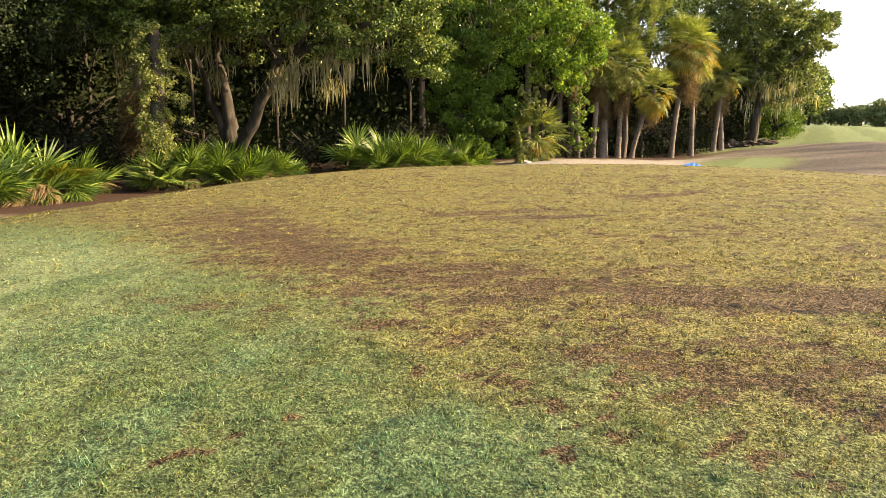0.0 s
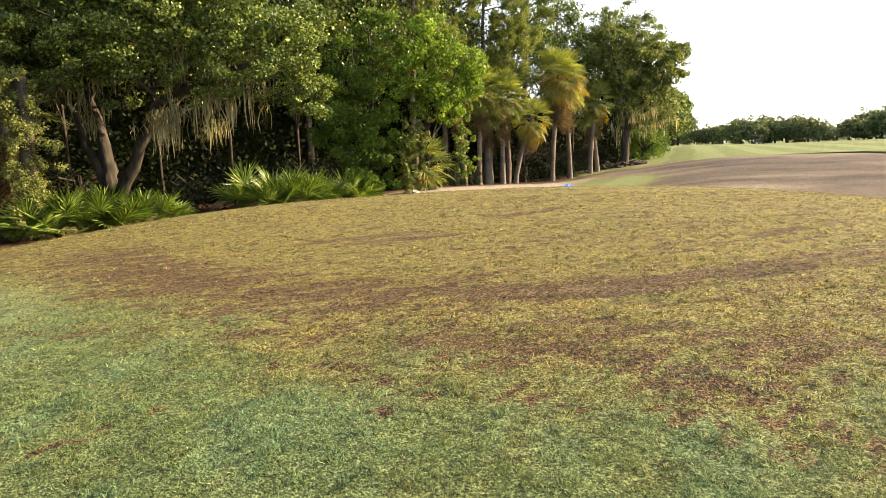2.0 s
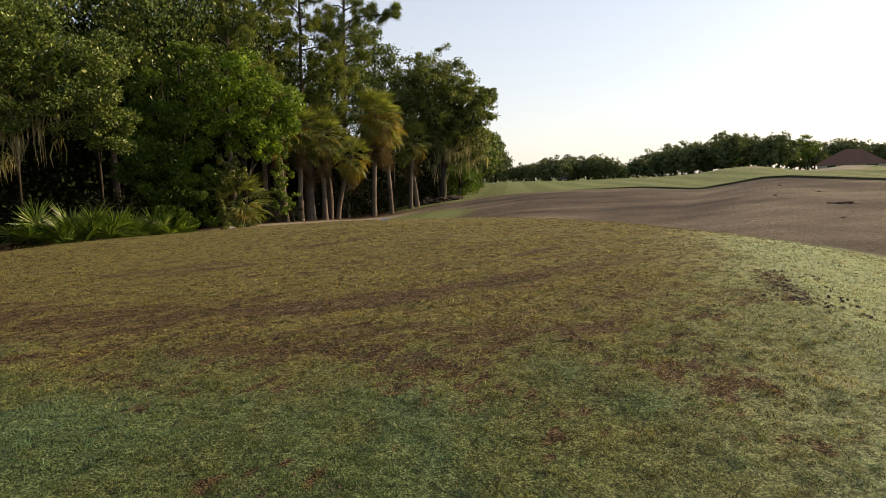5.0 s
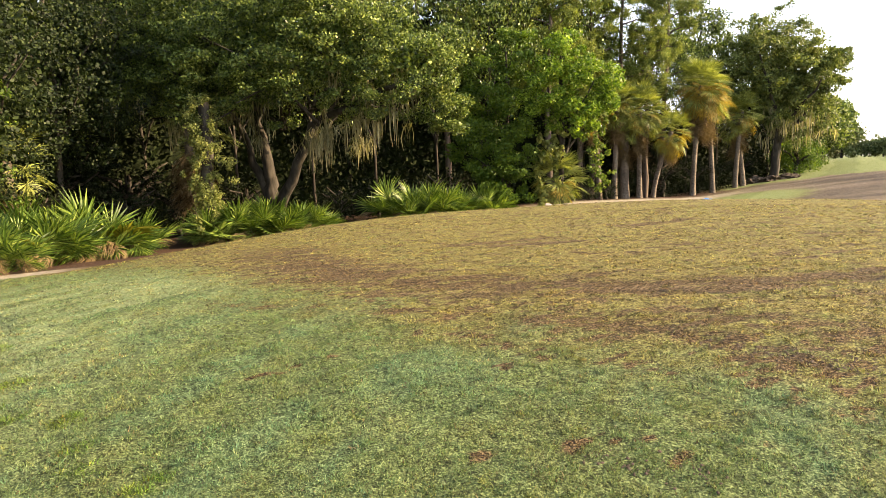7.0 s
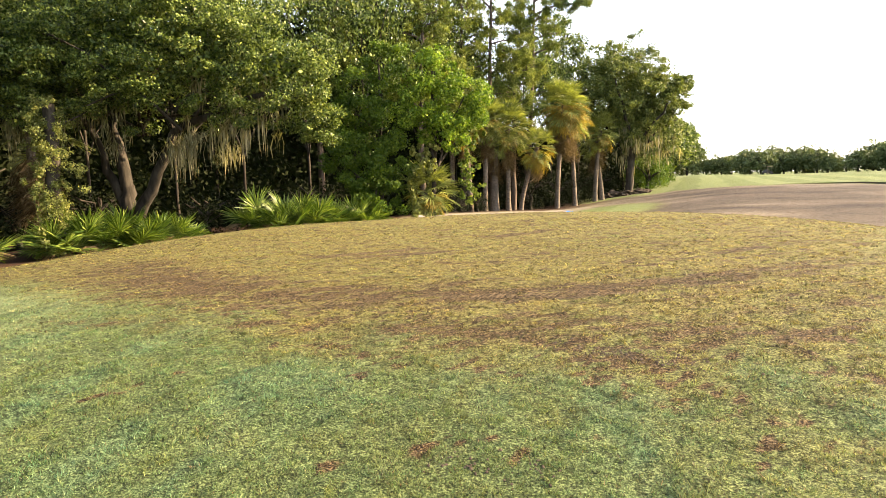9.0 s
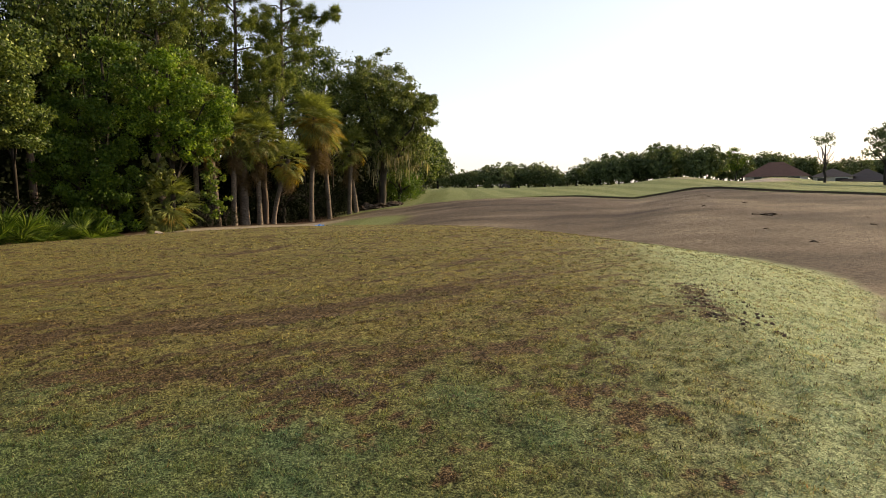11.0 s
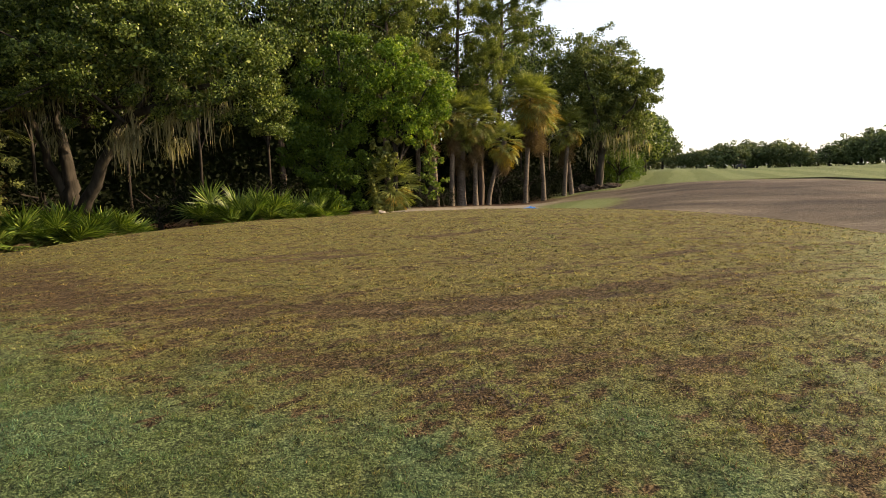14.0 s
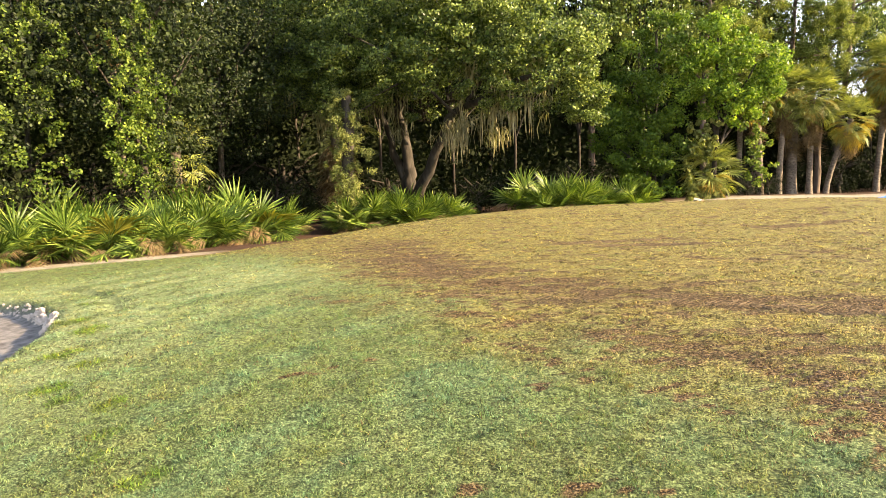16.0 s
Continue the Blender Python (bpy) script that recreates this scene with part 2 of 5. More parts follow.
def rim_of(x, y):
    """How far out a place lies on the mound: 1 at its rim; and the rim's radius."""
    dx, dy = x - CENTRE_X, y - CENTRE_Y
    ang = np.degrees(np.arctan2(dy, dx))
    a = np.array([p[0] for p in RIM])
    r = np.array([p[1] for p in RIM])
    a, r = np.concatenate([a - 360, a, a + 360]), np.concatenate([r, r, r])
    grid = np.arange(-360, 361, 3.0)
    fine = np.interp(grid, a, r)
    fine = np.convolve(np.pad(fine, 3, mode="edge"), np.ones(7) / 7, mode="valid")
    rad = np.interp(ang, grid, fine)
    return np.hypot(dx, dy) / rad, rad, ang


def lip_distance(az):
    return 50 + 1.5 * np.sin(az * 0.16) + 0.9 * np.sin(az * 0.55)


# heights of the fairway's cut edge and of its far crest, by degrees clockwise from +y
LIP_AZ = [18, 22, 25, 26.5, 30, 35, 40, 43, 44.5, 46.8, 49, 51, 53, 57, 63, 75]
LIP_Z = [-0.55, -0.40, -0.12, 0.07, 0.33, 0.43, 0.44, 0.29, 0.21, 0.51, 0.85, 0.90, 0.79, 0.55, 0.32, 0.2]
CREST_AZ = [18, 21, 24, 27, 32.5, 37, 40.7, 43.5, 45.7, 47.5, 49.3, 50.5, 52.2, 53.8, 55.4, 56.2, 58, 62, 75]
CREST_Z = [-0.2, 0.05, 0.53, 0.86, 0.63, 0.73, 0.90, 1.31, 1.86, 2.01, 1.63, 1.18, 1.33, 1.69, 1.56, 1.11, 0.85, 0.47, 0.4]


def pit_mask(x, y):
    """The bare grey waste bunker beside the turf."""
    bearing = np.degrees(np.arctan2(y - 1.4, x + 7.85))
    d = np.hypot(x + 7.85, y - 1.4) + 0.35 * (fbm(x / 1.2, y / 1.2, 91, 2) - 0.5) - 0.26 * step(46, 12, np.abs(bearing))
    return step(3.80, 3.62, d)


def pit_groove(x, y):
    """The shallow cut in the turf that runs round outside the bunker."""
    bearing, r = np.degrees(np.arctan2(y - 1.4, x + 7.85)), np.hypot(x + 7.85, y - 1.4)
    return np.exp(-((r - 4.36 - 0.4 * step(65, 90, bearing)) / 0.10) ** 2) * step(34, 44, bearing) * step(100, 85, bearing)


def lush_patch(x, y):
    """Small tussocks of taller, fresher grass."""
    lush = np.zeros(np.shape(x))
    for lx, ly, lr in ((-2.71, 1.95, 0.14), (-2.32, 1.96, 0.16), (-3.14, 2.60, 0.17), (-4.57, 3.73, 0.2), (-4.03, 3.43, 0.19), (-3.62, 2.76, 0.2), (-2.98, 2.11, 0.15), (-5.3, 4.62, 0.16), (-1.34, 1.25, 0.16),
                       (-1.96, 1.6, 0.12), (-1.78, 1.39, 0.14)):
        lush = np.maximum(lush, np.exp(-((x - lx) ** 2 + (y - ly) ** 2) / lr ** 2))
    return step(0.35, 0.7, lush * (0.5 + fbm(x / 0.12, y / 0.12, 87, 3)))


def ground_z(x, y):
    x, y = np.asarray(x, float), np.asarray(y, float)
    u, rad, ang = rim_of(x, y)
    near = np.maximum(0, 4.5 - y)
    top = 0.02 * np.clip(x, 0, 6) - 0.006 * np.minimum(x, 0) ** 2 - np.where(near < 3, 0.02 * near ** 2, 0.18 + 0.12 * (near - 3))
    right = step(70, 15, np.abs(ang + 15))
    start = 0.75 - 0.11 * right
    fall = (0.011 + 0.033 * right) * np.maximum(0, (u - start) * rad) ** 2
    mound = np.maximum(top, -1.2) - np.minimum(fall, 30)
    dist = np.hypot(x, y)
    az = np.degrees(np.arctan2(x, y))
    wood = -0.75 - 0.45 * step(14, 26, dist)
    bank = np.clip(-0.2 - 0.036 * (dist - 22), -1.15, -0.15)
    wood = wood + (bank - wood) * step(-4, 8, az) * step(15, 19, dist)
    lip = lip_distance(az)
    rim_z, crest_z = np.interp(az, LIP_AZ, LIP_Z), np.interp(az, CREST_AZ, CREST_Z)
    cut = 0.03 + 0.10 * step(30, 46, az)
    soil = -0.55 + (rim_z - cut + 0.55) * np.clip((dist - 12) / (lip - 12), 0, 1) ** 1.15
    soil = soil + (cut + (crest_z - rim_z) * step(lip + 4, 95, dist)) * step(0.3, 1.6, dist - lip)
    soil = soil + 0.10 * (fbm(x / 6, y / 6, 3, 3) - 0.5) * step(49, 44, dist)
    base = wood + (soil - wood) * step(15, 23, az)
    hollow = 0.17 * pit_mask(x, y) + 0.05 * pit_groove(x, y)
    base = np.where(np.abs(az) > 110, -0.9, base) - 0.7 * step(7, 4, dist)
    k = 0.10
    hi = np.maximum(mound, base)
    z = hi + k * np.log1p(np.exp(-np.clip(np.abs(mound - base) / k, 0, 40)))
    rough = 0.014 * (fbm(x / 1.3, y / 1.3, 11, 2) - 0.5) + 0.06 * (fbm(x / 0.30, y / 0.26, 13, 3) - 0.5) * step(11, 5, dist)
    return z - hollow + rough * step(60, 20, dist)


# worn and torn bands of turf: x, y, x, y, half width, strength
BANDS = [
    (1.5, 4.92, 3.3, 4.55, 0.30, 0.8),
    (-3.7, 9.8, -2.7, 8.1, 1.0, 0.85), (-2.7, 8.1, -1.3, 6.5, 0.95, 0.9), (-1.3, 6.5, 0.2, 5.7, 0.85, 0.9), (0.2, 5.7, 1.4, 5.25, 0.75, 0.95),
    (1.4, 5.25, 3.0, 4.85, 0.55, 0.95), (3.0, 4.85, 4.6, 5.4, 0.42, 0.9), (4.6, 5.4, 6.4, 5.9, 0.35, 0.75), (-0.4, 9.5, 1.2, 10.0, 0.30, 0.9),
    (0.2, 9.1, 1.6, 9.4, 0.28, 0.9), (2.8, 11.5, 4.4, 12.5, 0.30, 1.0), (5.6, 7.3, 6.3, 7.65, 0.22, 1.0), (3.7, 4.4, 5.3, 5.1, 0.25, 0.6),
    (5.3, 5.1, 6.5, 5.8, 0.22, 0.6), (7.0, 9.0, 8.2, 9.9, 0.25, 0.7), (0.9, 3.7, 3.4, 3.1, 0.6, 0.62), (3.2, 3.4, 5.2, 3.9, 0.6, 0.5), (-2.0, 11.2, 0.5, 11.9, 0.3, 0.45), (1.6, 7.3, 4.2, 7.9, 0.3, 0.45), (-2.6, 4.9, -1.5, 4.5, 0.3, 0.55),
]
# dark torn holes nearer by
BANDS_NEAR = [
    (1.75, 3.05, 2.05, 2.80, 0.17, 1.0), (2.1, 2.70, 2.55, 2.35, 0.20, 1.0), (1.95, 2.25, 2.35, 2.12, 0.15, 1.0), (2.6, 2.5, 2.9, 2.3, 0.15, 0.8),
    (1.2, 2.7, 1.55, 2.5, 0.16, 0.7), (0.15, 3.3, 0.66, 2.85, 0.18, 0.8), (0.2, 2.85, 0.5, 2.58, 0.14, 0.7), (-0.2, 3.45, 0.1, 3.35, 0.14, 0.7),
    (-1.40, 2.48, -1.05, 2.72, 0.11, 0.9), (-1.0, 2.80, -0.80, 2.90, 0.08, 1.0), (0.80, 3.2, 1.1, 3.0, 0.12, 0.5), (0.78, 1.6, 1.15, 1.68, 0.10, 0.8),
    (1.22, 1.45, 1.32, 1.40, 0.09, 0.9), (1.65, 1.5, 1.78, 1.48, 0.10, 0.8), (0.95, 1.65, 1.1, 1.6, 0.08, 0.6), (2.4, 1.15, 2.62, 1.38, 0.10, 0.8),
    (2.95, 1.72, 3.22, 1.66, 0.12, 0.8), (4.55, 2.80, 4.2, 1.95, 0.16, 0.7), (4.2, 1.95, 3.8, 1.55, 0.13, 0.6), (5.05, 2.75, 4.85, 2.5, 0.12, 0.6),
    (7.1, 4.2, 6.05, 2.75, 0.22, 0.8), (0.25, 1.55, 0.35, 1.5, 0.08, 0.8), (1.0, 1.62, 1.12, 1.58, 0.1, 0.8), (2.0, 3.9, 2.7, 3.5, 0.3, 0.5),
]


def band_mask(x, y, bands):
    best = np.zeros_like(x)
    for x0, y0, x1, y1, w, s in bands:
        dx, dy = x1 - x0, y1 - y0
        t = np.clip(((x - x0) * dx + (y - y0) * dy) / (dx * dx + dy * dy), 0, 1)
        d = np.hypot(x - x0 - t * dx, y - y0 - t * dy)
        best = np.maximum(best, s * np.exp(-(d / w) ** 2))
    return best


# the line beyond which the turf is dry
DRY_X = [-14, -5.0, -2.4, -0.6, 0.5, 1.3, 2.1, 3.4, 6]
DRY_Y = [15, 8.8, 5.8, 4.2, 3.2, 2.7, 2.1, 0.8, -2]


def zones(x, y):
    """What covers the ground: soil, sand, litter, mown fairway; and how the turf is: worn, damp green, dry, paled by
    dew and painted sheen.
    """
    u, rad, ang = rim_of(x, y)
    dist, az = np.hypot(x, y), np.degrees(np.arctan2(x, y))
    rough = fbm(x / 0.8, y / 0.8, 5, 4) - 0.5
    turf = step(1.06, 1.0, u + rough * 0.05)
    turf = np.maximum(turf, step(-30, -36, az) * step(16.6, 16.2, dist + rough * 0.5) * step(-110, -100, az))
    stone_edge = pit_mask(x, y)
    turf = turf * (1 - stone_edge)
    tree_side = step(22, 17, az + rough * 4)
    lip = lip_distance(az)
    fairway = (1 - turf) * step(-0.2, 0.1, dist - lip) * step(17, 20, az)
    back = step(105, 112, np.abs(az))
    tongue = np.exp(-(((az - 22.2 + 1.5 * rough) / 3.6) ** 2 + ((dist - 33) / 5.0) ** 2) ** 3)
    fairway = np.maximum(fairway, (1 - turf) * tongue)
    soil = (1 - turf) * (1 - tree_side) * (1 - fairway) * (1 - stone_edge)
    path = step(3.0, 1.6, np.abs(dist - 17.3 - rough)) * step(-34, -40, az)
    strip = np.maximum(path * step(0.9, 0.6, np.abs(dist - 17)), step(-8, 2, az) * step(41, 37, dist + rough * 6 - 0.25 * (az - 12)))
    sand = (1 - turf) * tree_side * strip * (1 - fairway)
    bunker = np.maximum(step(1, 0.6, np.hypot((az - 53.6) / 2.6, (dist - 80) / 9)), 0.7 * step(1, 0.6, np.hypot((az - 47.6) / 1.6, (dist - 86) / 5)))
    sand, fairway = np.maximum(sand * (1 - stone_edge), bunker), fairway * (1 - bunker)
    litter = np.clip(1 - turf - soil - sand - fairway - stone_edge, 0, 1) * (1 - back)
    streak = fbm((x - 0.15 * y) / 0.9, (y - 0.25 * x) / 0.13, 23, 3)
    mottle = fbm(x / 0.16, y / 0.12, 21, 4)
    worn = band_mask(x, y, BANDS) * np.clip(2.0 * mottle + 1.6 * streak - 0.95, 0.05, 1.3)
    torn = fbm(x / 0.07, y / 0.06, 35, 4)
    holes = step(0.34, 0.58, band_mask(x, y, BANDS_NEAR) * (0.55 + 3.2 * (torn - 0.5)))
    edge = np.interp(x, DRY_X, DRY_Y)
    plateau = step(-1.0, 0.8, y - edge) * step(7.8, 6.0, x - 0.8 * (y - 4))
    margin = plateau * step(3.2, 1.2, y - edge)
    specks = (0.55 * step(0.52, 0.66, mottle) + 0.35 * step(0.54, 0.70, streak)) * plateau + 0.8 * step(0.58, 0.66, torn) * margin
    worn = np.clip(np.maximum(np.maximum(worn, holes), specks), 0, 1)
    dry = step(-1.0, 1.3, y - edge + 2.6 * (fbm(x / 0.8, y / 0.8, 51, 4) - 0.5)) * (0.62 + 0.38 * step(2.5, 4.5, y))
    dry = np.clip(dry * (0.55 + 0.7 * fbm(x / 0.5, y / 0.5, 55, 4)) + 0.16 * step(0.5, 0.7, fbm(x / 0.3, y / 0.3, 57, 3)), 0, 1)
    stripe = fbm((x - 0.28 * y) / 0.34, y / 1.3, 61, 4)
    fresh = np.exp(-((x - 3.05) ** 2 + (y - 2.15) ** 2) / 0.12) + np.exp(-((x - 3.35) ** 2 + (y - 1.5) ** 2) / 0.08)
    dry, worn = dry * (1 - 0.8 * np.clip(fresh, 0, 1)), worn * (1 - 0.7 * np.clip(fresh, 0, 1))
    damp = np.clip(0.2 + 0.8 * step(0.44, 0.66, stripe) + 0.5 * fresh, 0, 1) * step(0.9, 0.1, dry) * (0.45 + 0.55 * step(-4.5, -1.5, x + rough * 2))
    side = x - 0.8 * (y - 4) + 1.4 * rough
    # right slope paled for dew and, painted in, its sheen towards the sun
    pale = (0.4 * step(4.8, 6.6, side) + 0.6 * step(6.3, 7.6, side)) * step(13.0, 9.0, y)
    pale = np.maximum(pale, 0.45 * step(-1.6, -4.2, x + 0.5 * rough) * step(10, 6, y) * (1 - dry) * step(0.75, 0.45, stripe)) * (1 - worn)
    lush = 1 - lush_patch(x, y)
    return turf, soil, sand, litter, fairway, worn * lush, damp * lush, dry * lush, pale * lush


def axis_values(low, high, step_size, limit_low, limit_high, growth=1.07):
    mid = list(np.arange(low, high + 1e-6, step_size))
    up, s = [], step_size
    while (mid + up)[-1] < limit_high:
        s *= growth
        up.append((mid + up)[-1] + s)
    down, s, v = [], step_size, low
    while v > limit_low:
        s *= growth
        v -= s
        down.append(v)
    return np.array(down[::-1] + mid + up)


def broken(nt, amount, coords, scale):
    """An even mask broken into flecks of that scale."""
    n = noise_node(nt, scale, 4, coords)
    total = nt.nodes.new("ShaderNodeMath")
    nt.links.new(n.outputs["Fac"], total.inputs[0])
    nt.links.new(amount, total.inputs[1])
    sharp = nt.nodes.new("ShaderNodeMapRange")
    sharp.inputs["From Min"].default_value, sharp.inputs["From Max"].default_value = 0.82, 1.16
    nt.links.new(total.outputs[0], sharp.inputs["Value"])
    return sharp.outputs["Result"]


def streaked(nt, coords):
    """Coordinates drawn out along the way the soil was graded."""
    mp = nt.nodes.new("ShaderNodeMapping")
    mp.inputs["Rotation"].default_value = (0, 0, radians(42))
    mp.inputs["Scale"].default_value = (0.10, 0.36, 1)
    nt.links.new(coords, mp.inputs["Vector"])
    return mp.outputs["Vector"]


def thatch_grain(nt, coords, fine):
    """Fine noise broken by small patches of single tone, as of leaves and bits of thatch."""
    total = fine
    for scale, weight in ((85, 0.20), (40, 0.14)):
        v = node(nt, "TexVoronoi", Scale=scale)
        nt.links.new(coords, v.inputs["Vector"])
        part_of = nt.nodes.new("ShaderNodeSeparateColor")
        nt.links.new(v.outputs["Color"], part_of.inputs[0])
        off = nt.nodes.new("ShaderNodeMath")
        off.operation = "MULTIPLY_ADD"
        off.inputs[1].default_value, off.inputs[2].default_value = weight, -weight / 2
        nt.links.new(part_of.outputs[0], off.inputs[0])
        add_up = nt.nodes.new("ShaderNodeMath")
        nt.links.new(total, add_up.inputs[0])
        nt.links.new(off.outputs[0], add_up.inputs[1])
        total = add_up.outputs[0]
    return total


def ground_material():
    mat, nt, bsdf = nodes_of("ground_cover", 0.92, 0.15)
    tc = nt.nodes.new("ShaderNodeTexCoord").outputs["Object"]

    def attribute(name):
        a = nt.nodes.new("ShaderNodeAttribute")
        a.attribute_name = name
        s = nt.nodes.new("ShaderNodeSeparateColor")
        nt.links.new(a.outputs["Color"], s.inputs[0])
        return [*s.outputs, a.outputs["Alpha"]]
    cover, state = attribute("cover"), attribute("turf_state")
    fine, mid, wide = noise_node(nt, 75, 9, tc), noise_node(nt, 9, 6, tc), noise_node(nt, 1.0, 5, streaked(nt, tc))
    grain = thatch_grain(nt, tc, fine.outputs["Fac"])
    green = ramp(nt, grain, [(0.32, (0.033, 0.041, 0.013)), (0.50, (0.067, 0.088, 0.028)), (0.66, (0.162, 0.196, 0.071))]).outputs["Color"]
    damp = ramp(nt, grain, [(0.32, (0.031, 0.050, 0.020)), (0.50, (0.062, 0.096, 0.037)), (0.66, (0.145, 0.196, 0.086))]).outputs["Color"]
    dry = ramp(nt, grain, [(0.36, (0.034, 0.023, 0.008)), (0.50, (0.135, 0.114, 0.032)), (0.68, (0.258, 0.224, 0.071))]).outputs["Color"]
    bare = ramp(nt, grain, [(0.36, (0.010, 0.006, 0.003)), (0.50, (0.058, 0.036, 0.014)), (0.68, (0.170, 0.118, 0.058))]).outputs["Color"]
    c = mix(nt, state[1], green, damp)
    c = mix(nt, state[2], c, dry)
    # pale turf: dew, with sunward sheen put into the base colour
    pale = ramp(nt, fine.outputs["Fac"], [(0.35, (0.131, 0.168, 0.076)), (0.7, (0.373, 0.421, 0.221))]).outputs["Color"]
    c = mix(nt, state[3], c, pale)
    c = mix(nt, broken(nt, state[0], tc, 22), c, bare)
    # ground darkened in flecks: shade between tufts put into the colour
    clumped = ramp(nt, noise_node(nt, 27, 7, tc).outputs["Fac"], [(0.36, (0.50, 0.48, 0.45)), (0.52, (1.14, 1.14, 1.13))]).outputs["Color"]
    c = mix(nt, 1.0, c, clumped, "MULTIPLY")
    soil_detail = ramp(nt, mid.outputs["Fac"], [(0.3, (0.068, 0.053, 0.037)), (0.7, (0.170, 0.140, 0.102))]).outputs["Color"]
    soil_wide = ramp(nt, wide.outputs["Fac"], [(0.34, (0.52, 0.49, 0.48)), (0.50, (0.90, 0.88, 0.86)), (0.66, (1.25, 1.22, 1.18))]).outputs["Color"]
    soil_patch = ramp(nt, noise_node(nt, 0.11, 6, tc).outputs["Fac"], [(0.42, (0.55, 0.52, 0.53)), (0.58, (1.12, 1.12, 1.1))]).outputs["Color"]
    soil = mix(nt, 1.0, mix(nt, 1.0, soil_detail, soil_wide, "MULTIPLY"), soil_patch, "MULTIPLY")
    sand = ramp(nt, mid.outputs["Fac"], [(0.3, (0.190, 0.160, 0.125)), (0.7, (0.330, 0.285, 0.230))]).outputs["Color"]
    litter = ramp(nt, fine.outputs["Fac"], [(0.3, (0.016, 0.009, 0.006)), (0.7, (0.085, 0.046, 0.028))]).outputs["Color"]
    wave = node(nt, "TexWave", Scale=0.075, Distortion=1.2)
    mp = nt.nodes.new("ShaderNodeMapping")
    mp.inputs["Rotation"].default_value = (0, 0, radians(27))
    nt.links.new(tc, mp.inputs["Vector"])
    nt.links.new(mp.outputs["Vector"], wave.inputs["Vector"])
    fair = ramp(nt, wave.outputs["Fac"], [(0.4, (0.052, 0.082, 0.022)), (0.6, (0.138, 0.172, 0.066))]).outputs["Color"]
    fair = mix(nt, 0.6, fair, ramp(nt, fine.outputs["Fac"], [(0.3, (0.064, 0.088, 0.024)), (0.7, (0.190, 0.214, 0.071))]).outputs["Color"])
    c = mix(nt, cover[0], c, soil)
    c = mix(nt, cover[1], c, sand)
    c = mix(nt, cover[2], c, litter)
    ash = ramp(nt, mid.outputs["Fac"], [(0.3, (0.085, 0.079, 0.074)), (0.7, (0.235, 0.220, 0.205))]).outputs["Color"]
    c = mix(nt, cover[3], c, ash)
    extra = nt.nodes.new("ShaderNodeAttribute")
    extra.attribute_name = "mown"
    c = mix(nt, extra.outputs["Fac"], c, fair)
    nt.links.new(c, bsdf.inputs["Base Color"])
    add_heights = nt.nodes.new("ShaderNodeMath")
    nt.links.new(fine.outputs["Fac"], add_heights.inputs[0])
    nt.links.new(mid.outputs["Fac"], add_heights.inputs[1])
    bump(nt, bsdf, add_heights.outputs[0], 0.9, 0.03)
    return mat


GROUND = ground_material()


def colour_layer(me, name, *channels):
    layer = me.attributes.new(name, "FLOAT_COLOR", "POINT")
    data = np.ones((len(me.vertices), 4), np.float32)
    for i, c in enumerate(channels):
        data[:, i] = c
    layer.data.foreach_set("color", data.ravel())


def build_ground():
    xs = axis_values(-5, 8, 0.08, -2600, 2600, 1.04)
    ys = axis_values(0.5, 9, 0.075, -400, 3200, 1.035)
    gx, gy = np.meshgrid(xs, ys)
    x, y = gx.ravel(), gy.ravel()
    w = len(xs)
    i = np.arange(w - 1)[None, :] + np.arange(len(ys) - 1)[:, None] * w
    faces = np.stack([i, i + 1, i + w + 1, i + w], -1).reshape(-1, 4)
    me = mesh_of("ground", np.stack([x, y, ground_z(x, y)], 1), faces, GROUND)
    turf, soil, sand, litter, fairway, worn, damp, dry, pale = zones(x, y)
    colour_layer(me, "cover", soil, sand, litter, pit_mask(x, y))
    colour_layer(me, "turf_state", worn, damp, dry, pale)
    layer = me.attributes.new("mown", "FLOAT", "POINT")
    layer.data.foreach_set("value", fairway.astype(np.float32))
    tagged(add("ground", smooth_mesh(me)), "golf course ground with a worn grassy mound, bare soil and fairway", "ground", kind="structure")


build_ground()


